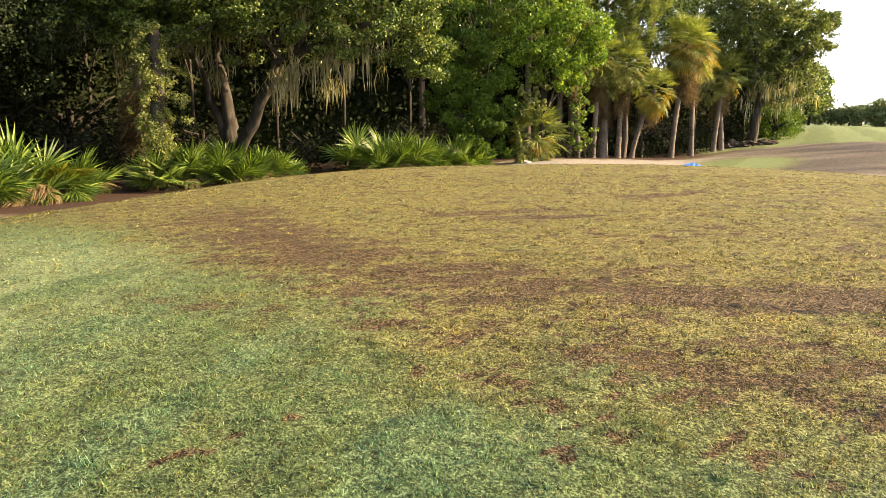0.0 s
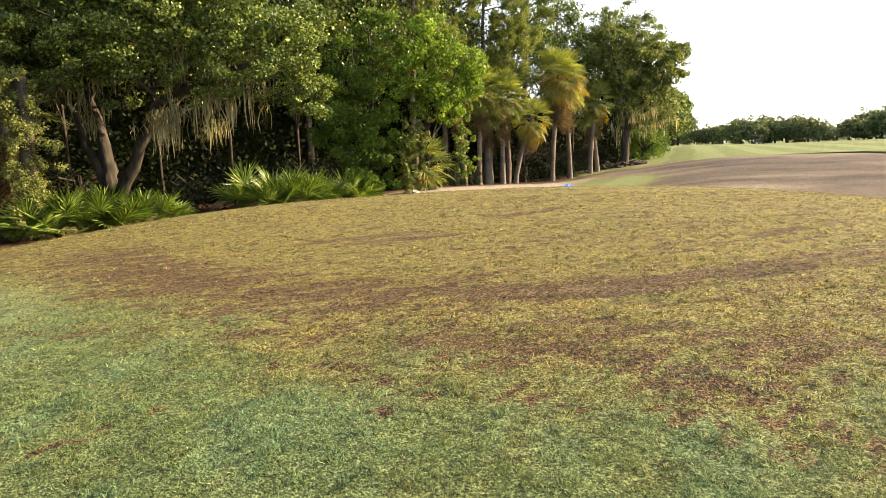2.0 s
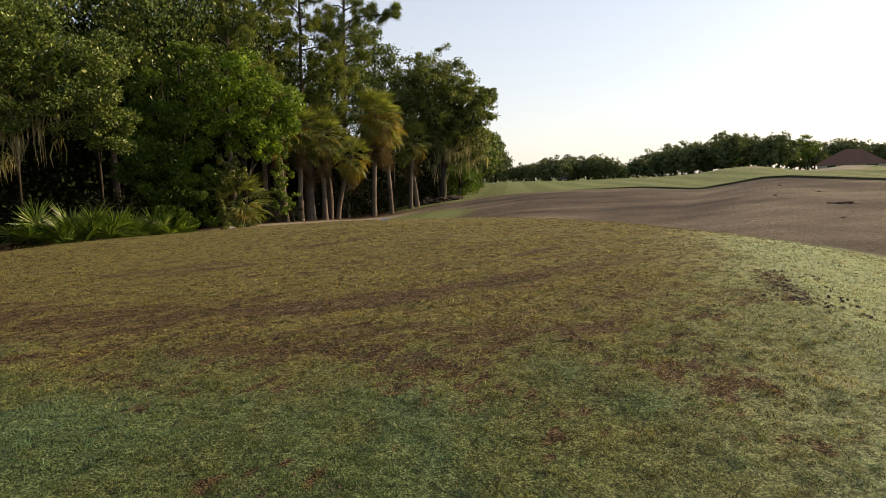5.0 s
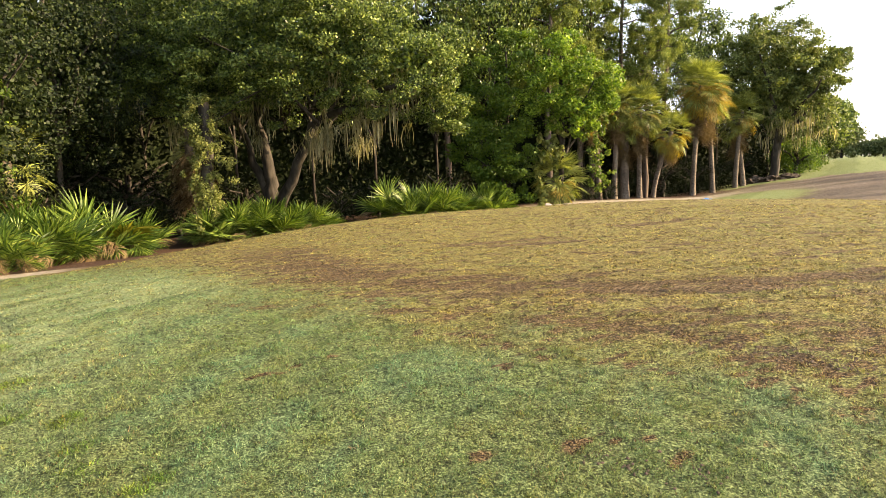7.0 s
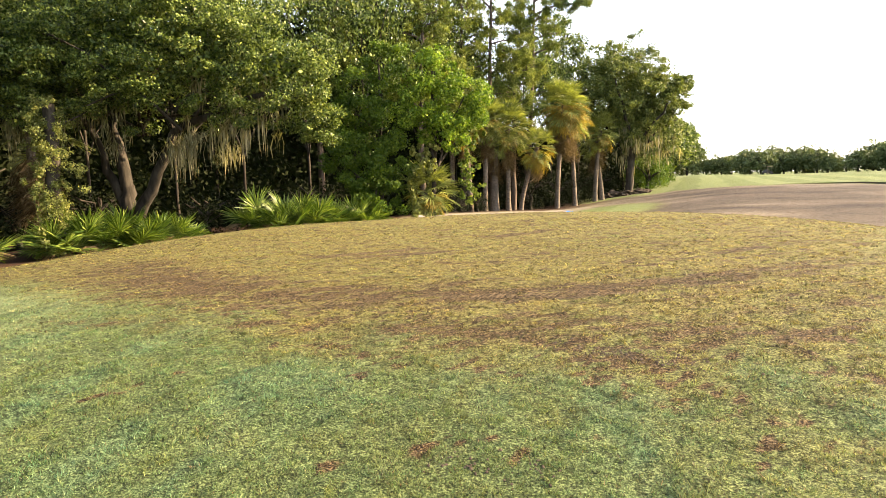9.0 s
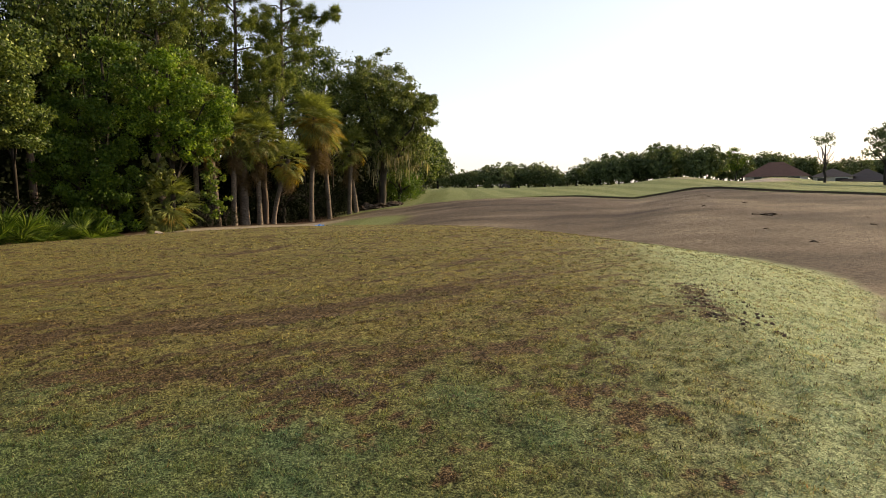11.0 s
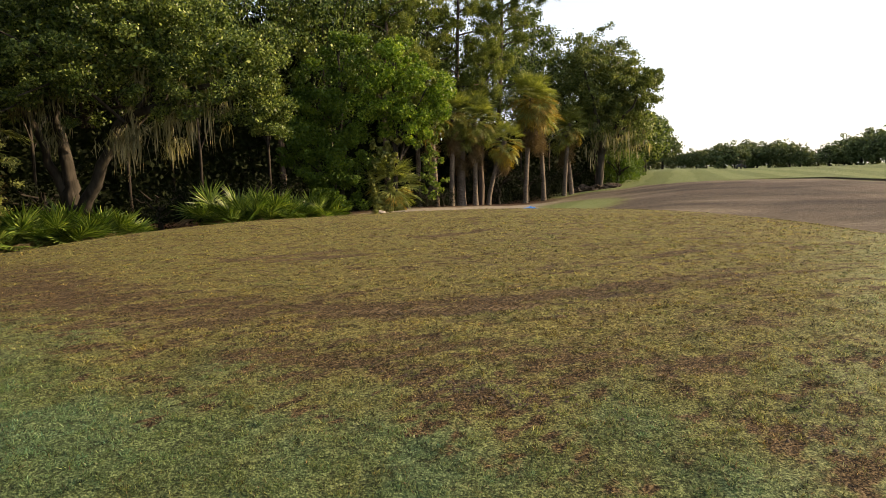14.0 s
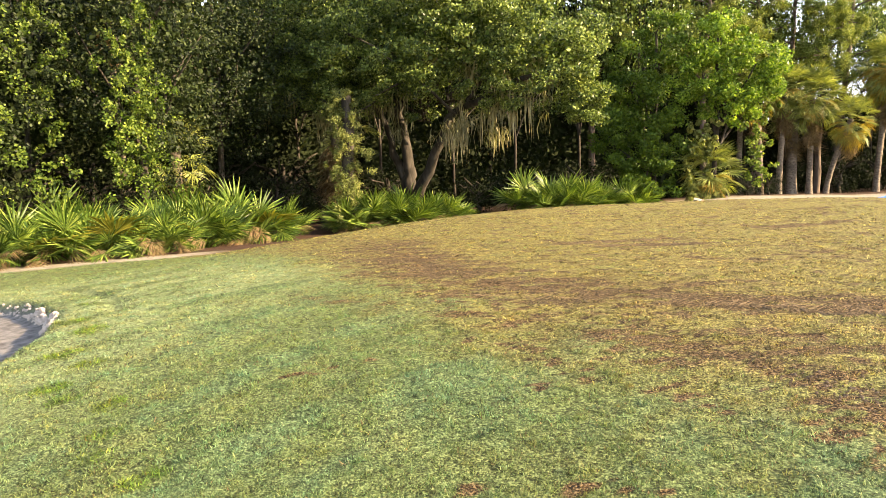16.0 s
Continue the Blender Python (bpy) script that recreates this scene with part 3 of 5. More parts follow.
# ---- grass blades ----
def blade_material():
    mat, nt, bsdf = nodes_of("grass_blade", 0.55, 0.35)
    a = nt.nodes.new("ShaderNodeAttribute")
    a.attribute_name = "turf_state"
    s = nt.nodes.new("ShaderNodeSeparateColor")
    nt.links.new(a.outputs["Color"], s.inputs[0])
    own = nt.nodes.new("ShaderNodeNewGeometry").outputs["Random Per Island"]
    green = ramp(nt, own, [(0.0, (0.052, 0.082, 0.019)), (0.6, (0.112, 0.159, 0.043)), (1.0, (0.198, 0.247, 0.090))]).outputs["Color"]
    damp = ramp(nt, own, [(0.0, (0.054, 0.100, 0.036)), (0.6, (0.126, 0.198, 0.078)), (1.0, (0.240, 0.325, 0.145))]).outputs["Color"]
    dry = ramp(nt, own, [(0.0, (0.095, 0.089, 0.018)), (0.6, (0.229, 0.212, 0.047)), (1.0, (0.403, 0.358, 0.112))]).outputs["Color"]
    worn = ramp(nt, own, [(0.0, (0.018, 0.011, 0.004)), (0.6, (0.097, 0.060, 0.024)), (1.0, (0.299, 0.216, 0.106))]).outputs["Color"]
    c = mix(nt, s.outputs[1], green, damp)
    c = mix(nt, s.outputs[2], c, dry)
    # blades of the pale turf: dewy, and lightened for painted sheen
    pale = ramp(nt, own, [(0.0, (0.133, 0.179, 0.077)), (0.6, (0.268, 0.313, 0.152)), (1.0, (0.450, 0.485, 0.285))]).outputs["Color"]
    c = mix(nt, a.outputs["Alpha"], c, pale)
    flecks = nt.nodes.new("ShaderNodeMath")
    flecks.operation, flecks.use_clamp = "MULTIPLY_ADD", True
    flecks.inputs[1].default_value, flecks.inputs[2].default_value = 1.2, 0.0
    nt.links.new(s.outputs[0], flecks.inputs[0])
    c = mix(nt, flecks.outputs[0], c, worn)
    tone = nt.nodes.new("ShaderNodeAttribute")
    tone.attribute_name = "tone"
    c = mix(nt, 1.0, c, tone.outputs["Color"], "MULTIPLY")
    nt.links.new(c, bsdf.inputs["Base Color"])
    t = node(nt, "BsdfTranslucent")
    nt.links.new(c, t.inputs["Color"])
    ms = node(nt, "MixShader", Fac=0.42)
    nt.links.new(bsdf.outputs[0], ms.inputs[1])
    nt.links.new(t.outputs[0], ms.inputs[2])
    nt.links.new(ms.outputs[0], nt.nodes["Material Output"].inputs["Surface"])
    return mat


GRASS = blade_material()


def build_grass():
    """Short turf in tufts round the middle of the plan, coarser further out."""
    px, py, ln, wd = [], [], [], []
    for r0, r1, count, length, width in ((1.5, 3.4, 42000, 0.018, 0.0024), (3.4, 5.4, 50000, 0.020, 0.0032), (5.4, 8.0, 46000, 0.021, 0.0044),
                                         (8.0, 12.0, 40000, 0.022, 0.0056), (12.0, 18.0, 36000, 0.024, 0.0070), (18.0, 25.0, 6000, 0.028, 0.010)):
        r = np.sqrt(rng.uniform(r0 ** 2, r1 ** 2, count))
        a = np.radians(rng.uniform(-62, 72, count))
        px.append(1.0 + r * np.sin(a))
        py.append(-1.3 + r * np.cos(a))
        ln.append(np.full(count, length))
        wd.append(np.full(count, width))
    x, y, ln, wd = [np.concatenate(v) for v in (px, py, ln, wd)]
    turf, soil, sand, litter, fairway, worn, damp, dry, pale = zones(x, y)
    clump = step(0.34, 0.62, fbm(x / (2.6 * ln), y / (2.6 * ln), 71, 3))
    lush = lush_patch(x, y)
    keep = (turf > 0.5) & (rng.random(len(x)) < (1.0 - 0.45 * worn) * (0.35 + 0.65 * np.maximum(clump, lush)))
    x, y, ln, wd, worn, damp, dry, pale, clump, lush = [v[keep] for v in (x, y, ln, wd, worn, damp, dry, pale, clump, lush)]
    n = len(x)
    warmth = rng.normal(size=n) * 0.13 + 0.6 * (fbm(x / 0.16, y / 0.16, 75, 3) - 0.5)
    # darker between clumps: shade painted into tone; random dark tufts also pass for dead bits
    light = (0.60 + 0.55 * clump + 0.8 * (fbm(x / 0.16, y / 0.13, 79, 3) - 0.5)) * (1 + (0.20 + 0.35 * dry) * rng.uniform(-1, 1, n) * 1.3)
    light = np.where(rng.random(n) < (0.06 + 0.25 * dry) * (1 - 0.9 * pale), light * 0.24, light)
    tone = np.stack([light * (1 + warmth), light * (1 + 0.15 * warmth), light * (1 - 0.6 * warmth)], 1)
    tone = np.where(lush[:, None] > 0.5, tone * [1.0, 1.15, 0.5], tone)
    tone = np.clip(tone, 0.12, 2.0)
    height = ln * (0.45 + 0.75 * clump + 0.4 * lush) * rng.uniform(0.7, 1.35, n) * (1 - 0.4 * worn)
    per = 7
    k = n * per
    rep = lambda v: np.repeat(v, per, 0)
    spread = rng.normal(size=(k, 2)) * rep(ln)[:, None] * 0.75
    bx, by = rep(x) + spread[:, 0], rep(y) + spread[:, 1]
    root = np.stack([bx, by, ground_z(bx, by) - 0.004], 1)
    a = rng.uniform(0, 2 * math.pi, k)
    side = np.stack([np.cos(a), np.sin(a), np.zeros(k)], 1) * (rep(wd) * rng.uniform(0.6, 1.4, k))[:, None]
    lean = spread / rep(ln)[:, None] * 0.8 + rng.normal(size=(k, 2)) * 0.9
    tip = unit(np.concatenate([lean, np.ones((k, 1))], 1)) * (rep(height) * rng.uniform(0.55, 1.4, k))[:, None]
    withered = np.maximum(rep(worn) * rng.uniform(0.4, 1.3, k), 0.9 * (rng.random(k) < 0.06 + 0.24 * rep(dry)))
    v = np.stack([root - side, root + side, root + tip], 1).reshape(-1, 3)
    me = mesh_of("grass", v, np.arange(k * 3).reshape(k, 3), GRASS)
    per_point = lambda c: np.repeat(c, 3, 0)
    colour_layer(me, "turf_state", per_point(np.clip(withered, 0, 1)), per_point(rep(damp)), per_point(rep(dry)), per_point(rep(pale)))
    t = per_point(rep(tone))
    colour_layer(me, "tone", t[:, 0], t[:, 1], t[:, 2])
    tagged(add("grass", me), "short worn turf, green and dry yellow-brown, on the mound", "grass", kind="stuff")


# ---- trees ----
def gz(x, y):
    return float(ground_z(np.array([x]), np.array([y]))[0])


def fan_frond(name, mat, petiole, span, length, blades, droop, fold=0.25, width=1.0, tilt=0.0):
    """A fan leaf on its stalk, along +y from the origin, its face up; the fan bends down from the stalk by tilt degrees."""
    vs, fs = [], []

    def tri(*pts):
        fs.append(tuple(range(len(vs), len(vs) + 3)))
        vs.extend(pts)
    hub = np.array([0.0, petiole, 0.0])
    w = 0.012 + 0.006 * length
    for dx, dz in ((w, 0), (-w, 0)):
        tri((dx, 0, dz), (-dx * 0.2, 0, -w), tuple(hub))
    tri((w, 0, 0), tuple(hub), (-w, 0, 0))
    half, bow = radians(span), radians(tilt)
    up = np.array([0.0, math.sin(bow), math.cos(bow)])
    for i in range(blades):
        a = -half + 2 * half * (i + 0.5) / blades + rng.normal() * 0.04
        ln = length * (1.0 - 0.28 * (abs(a) / half) ** 2) * rng.uniform(0.82, 1.08)
        d = np.array([math.sin(a), math.cos(a) * math.cos(bow), -math.cos(a) * math.sin(bow)])
        n = np.cross(d, up)
        hw = 1.1 * half / blades * ln * 0.55 * width
        lift = fold * abs(math.sin(a)) * ln * 0.4
        mid = hub + d * ln * 0.55 + up * lift - np.array([0, 0, droop * ln * 0.16])
        tip = hub + d * ln * (1 - 0.25 * droop) + up * lift * 1.3 - np.array([0, 0, droop * ln * 0.75 * rng.uniform(0.6, 1.4)])
        ridge = mid + up * hw * 0.6
        tri(tuple(hub), tuple(mid - n * hw), tuple(ridge))
        tri(tuple(hub), tuple(ridge), tuple(mid + n * hw))
        tri(tuple(mid - n * hw), tuple(tip), tuple(ridge))
        tri(tuple(ridge), tuple(tip), tuple(mid + n * hw))
    return mesh_of(name, vs, fs, mat)


def frond_set(name, mat, n, *args):
    return [fan_frond(name, mat, *args) for _ in range(n)]


PALM_FRONDS = {
    "green": frond_set("frond", PALM_GREEN, 7, 0.9, 130, 0.85, 26, 0.22, 0.22, 0.6, 8),
    "yellow": frond_set("frond", PALM_YELLOW, 4, 0.85, 125, 0.85, 26, 0.35, 0.25, 0.6, 8),
    "dead": frond_set("dead_frond", PALM_DEAD, 6, 0.5, 48, 1.15, 20, 1.1, 0.1, 0.6),
    "palmetto": frond_set("frond", PALMETTO_LEAF, 8, 0.62, 125, 0.66, 20, 0.12, 0.2, 0.62, 10),
    "ageing": frond_set("frond", AGEING_LEAF, 2, 0.55, 105, 0.85, 20, 0.3, 0.3, 0.8, 20),
    "palmetto_dead": frond_set("dead_frond", PALM_DEAD, 2, 0.5, 70, 0.6, 16, 0.8, 0.1, 0.5, 40),
}


def frond_pose(at, heading, rise, scale, twist=0.0):
    return Matrix.Translation(at) @ Matrix.Rotation(radians(heading), 4, "Z") @ Matrix.Rotation(radians(rise), 4, "X") @ Matrix.Rotation(radians(twist), 4, "Y") @ Matrix.Scale(scale, 4)


def cabbage_palm(x, y, top, lean=(0.0, 0.0), trunk=0.155, green=24, yellow=0, dead=14, size=1.0, label="", boots=False, base=None):
    """A palm with its foot on the ground, the bud at height top above the datum."""
    z = gz(x, y) if base is None else base
    palm = thing("cabbage_palm", pose(x, y, z), label, "palm tree", "palms at the wood's edge")
    h = top - z
    bud = np.array([lean[0], lean[1], h])
    rows = []
    for i in range(15):
        s = i / 14
        flare = 1 + 0.35 * math.exp(-s * 12) + (0.25 * step(0.7, 1.0, s) if boots else 0.08 * (i % 2))
        rows.append((lean[0] * s ** 1.4, lean[1] * s ** 1.4, h * s - 0.05 * (i == 0), trunk * flare))
    me = smooth_mesh(mesh_of("trunk", *tubes([rows], 10), PALM_BARK))
    add("trunk", me, palm, "grey ringed trunk")
    for kind, count, low, high in (("green", int(green * 1.5), -58, 78), ("yellow", int(yellow * 1.3), -74, 0), ("dead", int(dead * 1.3), -88, -62)):
        for k in range(count):
            rise = low + (high - low) * (k + rng.random()) / max(count, 1)
            heading = k * 137.5 + rng.uniform(-15, 15)
            at = bud + np.array([0, 0, -0.45 * step(20, -80, rise) - (rng.uniform(0, 1.3) * size if kind == "dead" else 0)])
            pick = PALM_FRONDS[kind]
            ob = add("dead_frond" if kind == "dead" else "frond", pick[int(rng.integers(len(pick)))], palm,
                     m=frond_pose(at, heading, rise, size * rng.uniform(0.85, 1.15), rng.uniform(-25, 25)))
            if kind != "green":
                ob["label"] = "brown hanging dead frond" if kind == "dead" else "yellow-orange ageing frond"
    return palm


def palmetto(x, y, height, spread, count, dead=2, label="", yellow=0):
    z = gz(x, y)
    clump = thing("saw_palmetto", pose(x, y, z), label or "green saw palmetto clump with stiff fan leaves in leaf litter", "palmetto", "palmettos along the wood")
    for k in range(count):
        a = rng.uniform(0, 2 * math.pi)
        r = spread * 0.45 * math.sqrt(rng.random())
        out = r / (spread * 0.45 + 1e-6)
        rise = 92 - 48 * out + rng.uniform(-24, 10)
        s = height / 1.15 * rng.uniform(0.5, 1.05) * (1 - 0.15 * out)
        pick = PALM_FRONDS["palmetto"]
        add("frond", pick[int(rng.integers(len(pick)))], clump,
            m=frond_pose((r * math.cos(a), r * math.sin(a), 0.0), math.degrees(a) - 90 + rng.uniform(-30, 30), rise, s, rng.uniform(-60, 60)))
    for k in range(count // 3):
        a = rng.uniform(-2.6, 0.6)
        withered = k % 3 == 0
        pick = PALM_FRONDS["palmetto_dead" if withered else "palmetto"]
        add("dead_frond" if withered else "frond", pick[int(rng.integers(len(pick)))], clump, "withered brown frond" if withered else "",
            frond_pose((0.42 * spread * math.cos(a), 0.42 * spread * math.sin(a), 0.12 * height), math.degrees(a) - 90, rng.uniform(-2, 32), height / 1.7 * rng.uniform(0.8, 1.1), rng.uniform(-50, 50)))
    for k in range(yellow):
        a = rng.uniform(-2.4, 0.2)
        add("frond", PALM_FRONDS["ageing"][k % 2], clump, "yellowing frond",
            frond_pose((0.4 * spread * math.cos(a), 0.4 * spread * math.sin(a), 0.0), math.degrees(a) - 90, rng.uniform(40, 75), height / 1.35, rng.uniform(-20, 20)))
    for k in range(dead):
        a = rng.uniform(0, 2 * math.pi)
        r = spread * 0.4
        pick = PALM_FRONDS["palmetto_dead"]
        add("dead_frond", pick[k % 2], clump, "withered brown frond", frond_pose((r * math.cos(a), r * math.sin(a), 0.1), math.degrees(a) - 90, 48, height / 1.9, 20))
    return clump


def crown(name, tree, centres, radii, per, leaf, width, mat, lift=0.3, label="", core=(), core_leaf=0.19):
    """Leaf clumps, with sparse large leaves in the hearts of the masses named in core: centre, radii, count."""
    counts = np.full(len(centres), per)
    pts = clump_points(centres, radii, counts)
    v, f = leaf_quads(pts, leaf, width, lift)
    if len(core):
        inside = clump_points([c[0] for c in core], [np.asarray(c[1]) * 0.8 for c in core], [int(c[2] * 2.2) for c in core])
        w, g = leaf_quads(inside, core_leaf, core_leaf * 0.7, lift)
        v, f = np.concatenate([v, w]), np.concatenate([f, g + len(v)])
    return add(name, mesh_of(name, v, f, mat), tree, label)


def shell_clumps(c, r, n, size, flat=0.7, hollow=0.55):
    """Centres and radii of leaf clumps spread through the outer part of an uneven ellipsoid."""
    d = unit(rng.normal(size=(n, 3)))
    k = hollow + (1 - hollow) * rng.random((n, 1)) ** 0.6
    k = k * (0.85 + 0.3 * rng.random((n, 1)))
    centres = np.asarray(c) + d * k * np.asarray(r)
    s = size * rng.uniform(0.6, 1.5, (n, 1))
    return centres, s * np.array([1, 1, flat])


def moss_strands(anchors, per, low, high, spread=0.25, width=0.03):
    """Grey moss hanging in tapering wisps below the anchors."""
    n = len(anchors) * per
    top = np.repeat(np.asarray(anchors), per, 0) + rng.normal(size=(n, 3)) * [spread, spread, 0.12]
    ln = np.repeat(rng.uniform(low, high, len(anchors)), per) * rng.uniform(0.3, 1.0, n)
    a = rng.uniform(0, math.pi, n)
    side = np.stack([np.cos(a), np.sin(a), np.zeros(n)], 1) * (width * rng.uniform(0.3, 2.0, n))[:, None]
    sway = rng.normal(size=(n, 3)) * [0.13, 0.13, 0]
    down = np.stack([np.zeros(n), np.zeros(n), -ln], 1)
    v = np.stack([top - side * 0.5, top + side * 0.5, top + down * 0.5 + side + sway, top + down * 0.5 - side + sway, top + down + sway * 0.5], 1)
    q = np.arange(n)[:, None] * 5
    f = np.concatenate([q + [0, 1, 2], q + [0, 2, 3], q + [3, 2, 4]])
    return v.reshape(-1, 3), f


def live_oak():
    """The spreading oak over the palmettos, hung with moss."""
    x, y = -10.3, 27.6
    z = gz(x, y)
    oak = thing("live_oak", pose(x, y, z), "spreading live oak with dark leaves and hanging grey moss", "tree")
    h = -z
    limbs = [bend((0, 0, -0.1), (0.05, 0.05, 2.5), 0.46, 0.28, 0.08, 0.07), bend((-0.05, 0, 1.2), (-1.5, 0.3, 5.2), 0.24, 0.13, 0.15, 0.06),
             bend((0, 0, 0.7), (2.6, -1.6, 4.6), 0.30, 0.17, -0.25, 0.05), bend((2.6, -1.6, 4.6), (7.4, -3.4, 5.8), 0.18, 0.08, 0.35, 0.12),
             bend((0.05, 0.05, 2.3), (-0.6, 1.6, 7.5), 0.29, 0.13, 0.3, 0.16), bend((-1.3, 0.2, 5.0), (-5.5, -2.5, 7.2), 0.2, 0.08, 0.4, 0.15),
             bend((0.5, 0.4, 4.8), (4.6, -3.2, 8.0), 0.2, 0.08, 0.5, 0.15), bend((0.6, 1.0, 6.5), (-2.0, -3.4, 8.6), 0.16, 0.07, 0.3, 0.15)]
    add("trunk", smooth_mesh(mesh_of("trunk", *tubes(limbs[:1], 10), OAK_BARK)), oak, "grey forked trunk")
    for limb in limbs[1:]:
        add("limb", smooth_mesh(mesh_of("limb", *tubes([limb], 8), OAK_BARK)), oak)
    for k in range(26):
        a = rng.uniform(0, 2 * math.pi)
        twig = bend((rng.uniform(-3, 5), rng.uniform(-3, 0.5), rng.uniform(4.6, 7)), (6 * math.cos(a) + 1, 4 * math.sin(a) - 1.5, rng.uniform(4.4, 9.5)), 0.07, 0.02, 0.2, 0.15, 5)
        add("branch", smooth_mesh(mesh_of("branch", *tubes([twig], 6), OAK_BARK)), oak)
    sets = [shell_clumps((0.6, -1.2, 9.4), (7.0, 4.2, 4.6), 330, 0.50, 0.55), shell_clumps((6.6, -3.0, 6.6), (2.8, 2.0, 2.2), 90, 0.44, 0.6),
            shell_clumps((-4.5, -2.4, 8.0), (3.6, 2.4, 3.2), 130, 0.47, 0.6), shell_clumps((2.5, -4.4, 7.4), (4.6, 1.5, 2.5), 130, 0.44, 0.6),
            shell_clumps((8.6, -2.8, 5.1), (0.8, 0.8, 1.2), 30, 0.3), shell_clumps((-1.5, -3.8, 6.2), (3.4, 1.2, 1.3), 60, 0.42, 0.6)]
    centres = np.concatenate([s[0] for s in sets])
    radii = np.concatenate([s[1] for s in sets])
    crown("crown", oak, centres, radii, 190, 0.12, 0.07, OAK_LEAF, 0.5, core=(((0.6, -0.6, 9.4), (6.4, 3.6, 4.4), 5000), ((6.4, -2.6, 6.7), (2.4, 1.6, 1.8), 700), ((-4.5, -2.0, 8.0), (3.2, 2.0, 2.8), 900), ((2.5, -3.6, 7.6), (4.2, 1.3, 2.2), 900)))
    anchors = []
    for k in range(22):
        c = (rng.uniform(-4.8, 7.4), rng.uniform(-3.8, -0.2), rng.uniform(3.9, 7.2))
        anchors += [tuple(np.array(c) + rng.normal(size=3) * [0.3, 0.2, 0.25]) for _ in range(int(rng.integers(2, 6)))]
    for s in rng.uniform(0, 1, 30):
        anchors.append((1.6 + 5.4 * s + rng.normal() * 0.1, -1.5 - 2.0 * s, 3.9 + 1.5 * s + rng.normal() * 0.12))
    add("spanish_moss", mesh_of("spanish_moss", *moss_strands(anchors, 13, 0.2, 2.1, 0.10, 0.017), MOSS), oak, "pale grey-brown hanging moss")


def leafy_tree(name, x, y, height, r, clumps, size, per, leaf, width, mat, label, base=0.25, trunk=0.16, hollow=0.35, category="tree", group="", squash=0.75, core=0):
    z = gz(x, y)
    tree = thing(name, pose(x, y, z), label, category, group)
    limbs = [bend((0, 0, -0.1), (0.1, 0.1, height * 0.75), trunk, trunk * 0.4, 0, 0.06)]
    for k in range(9):
        a = k * 2.4
        s = rng.uniform(0.3, 0.7)
        limbs.append(bend((0.1 * s, 0.1 * s, height * s * 0.75), (0.7 * r * math.cos(a), 0.7 * r * math.sin(a), height * (s + 0.2)), trunk * 0.45, 0.02, 0.1, 0.08, 5))
    if group:
        add("trunk", smooth_mesh(mesh_of("trunk", *tubes(limbs, 7), OAK_BARK)), tree)
    else:
        add("trunk", smooth_mesh(mesh_of("trunk", *tubes(limbs[:1], 9), OAK_BARK)), tree)
        for limb in limbs[1:]:
            add("limb", smooth_mesh(mesh_of("limb", *tubes([limb], 6), OAK_BARK)), tree)
    low = height * base
    c, rad = shell_clumps((0, 0, (low + height) / 2), (r, r, (height - low) / 2), clumps, size, squash, hollow)
    heart = (((0, 0, (low + height) / 2), (r, r, (height - low) / 2), int(core)),) if core else ()
    crown("crown", tree, c, rad, per, leaf, width, mat, core=heart, core_leaf=1.7 * leaf)
    return tree


def vine_curtain(tree, columns, mat, per=26, leaf=0.13, name="vine"):
    """Leafy vines hanging in columns: x, y, top, bottom, radius."""
    for x, y, top, bottom, r in columns:
        n = max(6, int((top - bottom) / 0.16))
        zz = np.linspace(bottom, top, n)
        c = np.stack([x + rng.normal(size=n) * r * 0.8, y + rng.normal(size=n) * r * 0.8, zz], 1)
        rad = np.stack([np.full(n, r) * rng.uniform(0.25, 0.9, n)] * 2 + [np.full(n, 0.18)], 1)
        v, f = leaf_quads(clump_points(c, rad, np.full(n, per)), leaf, leaf * 0.75, 0.2)
        add(name, mesh_of(name, v, f, mat), tree, "leafy hanging vine")


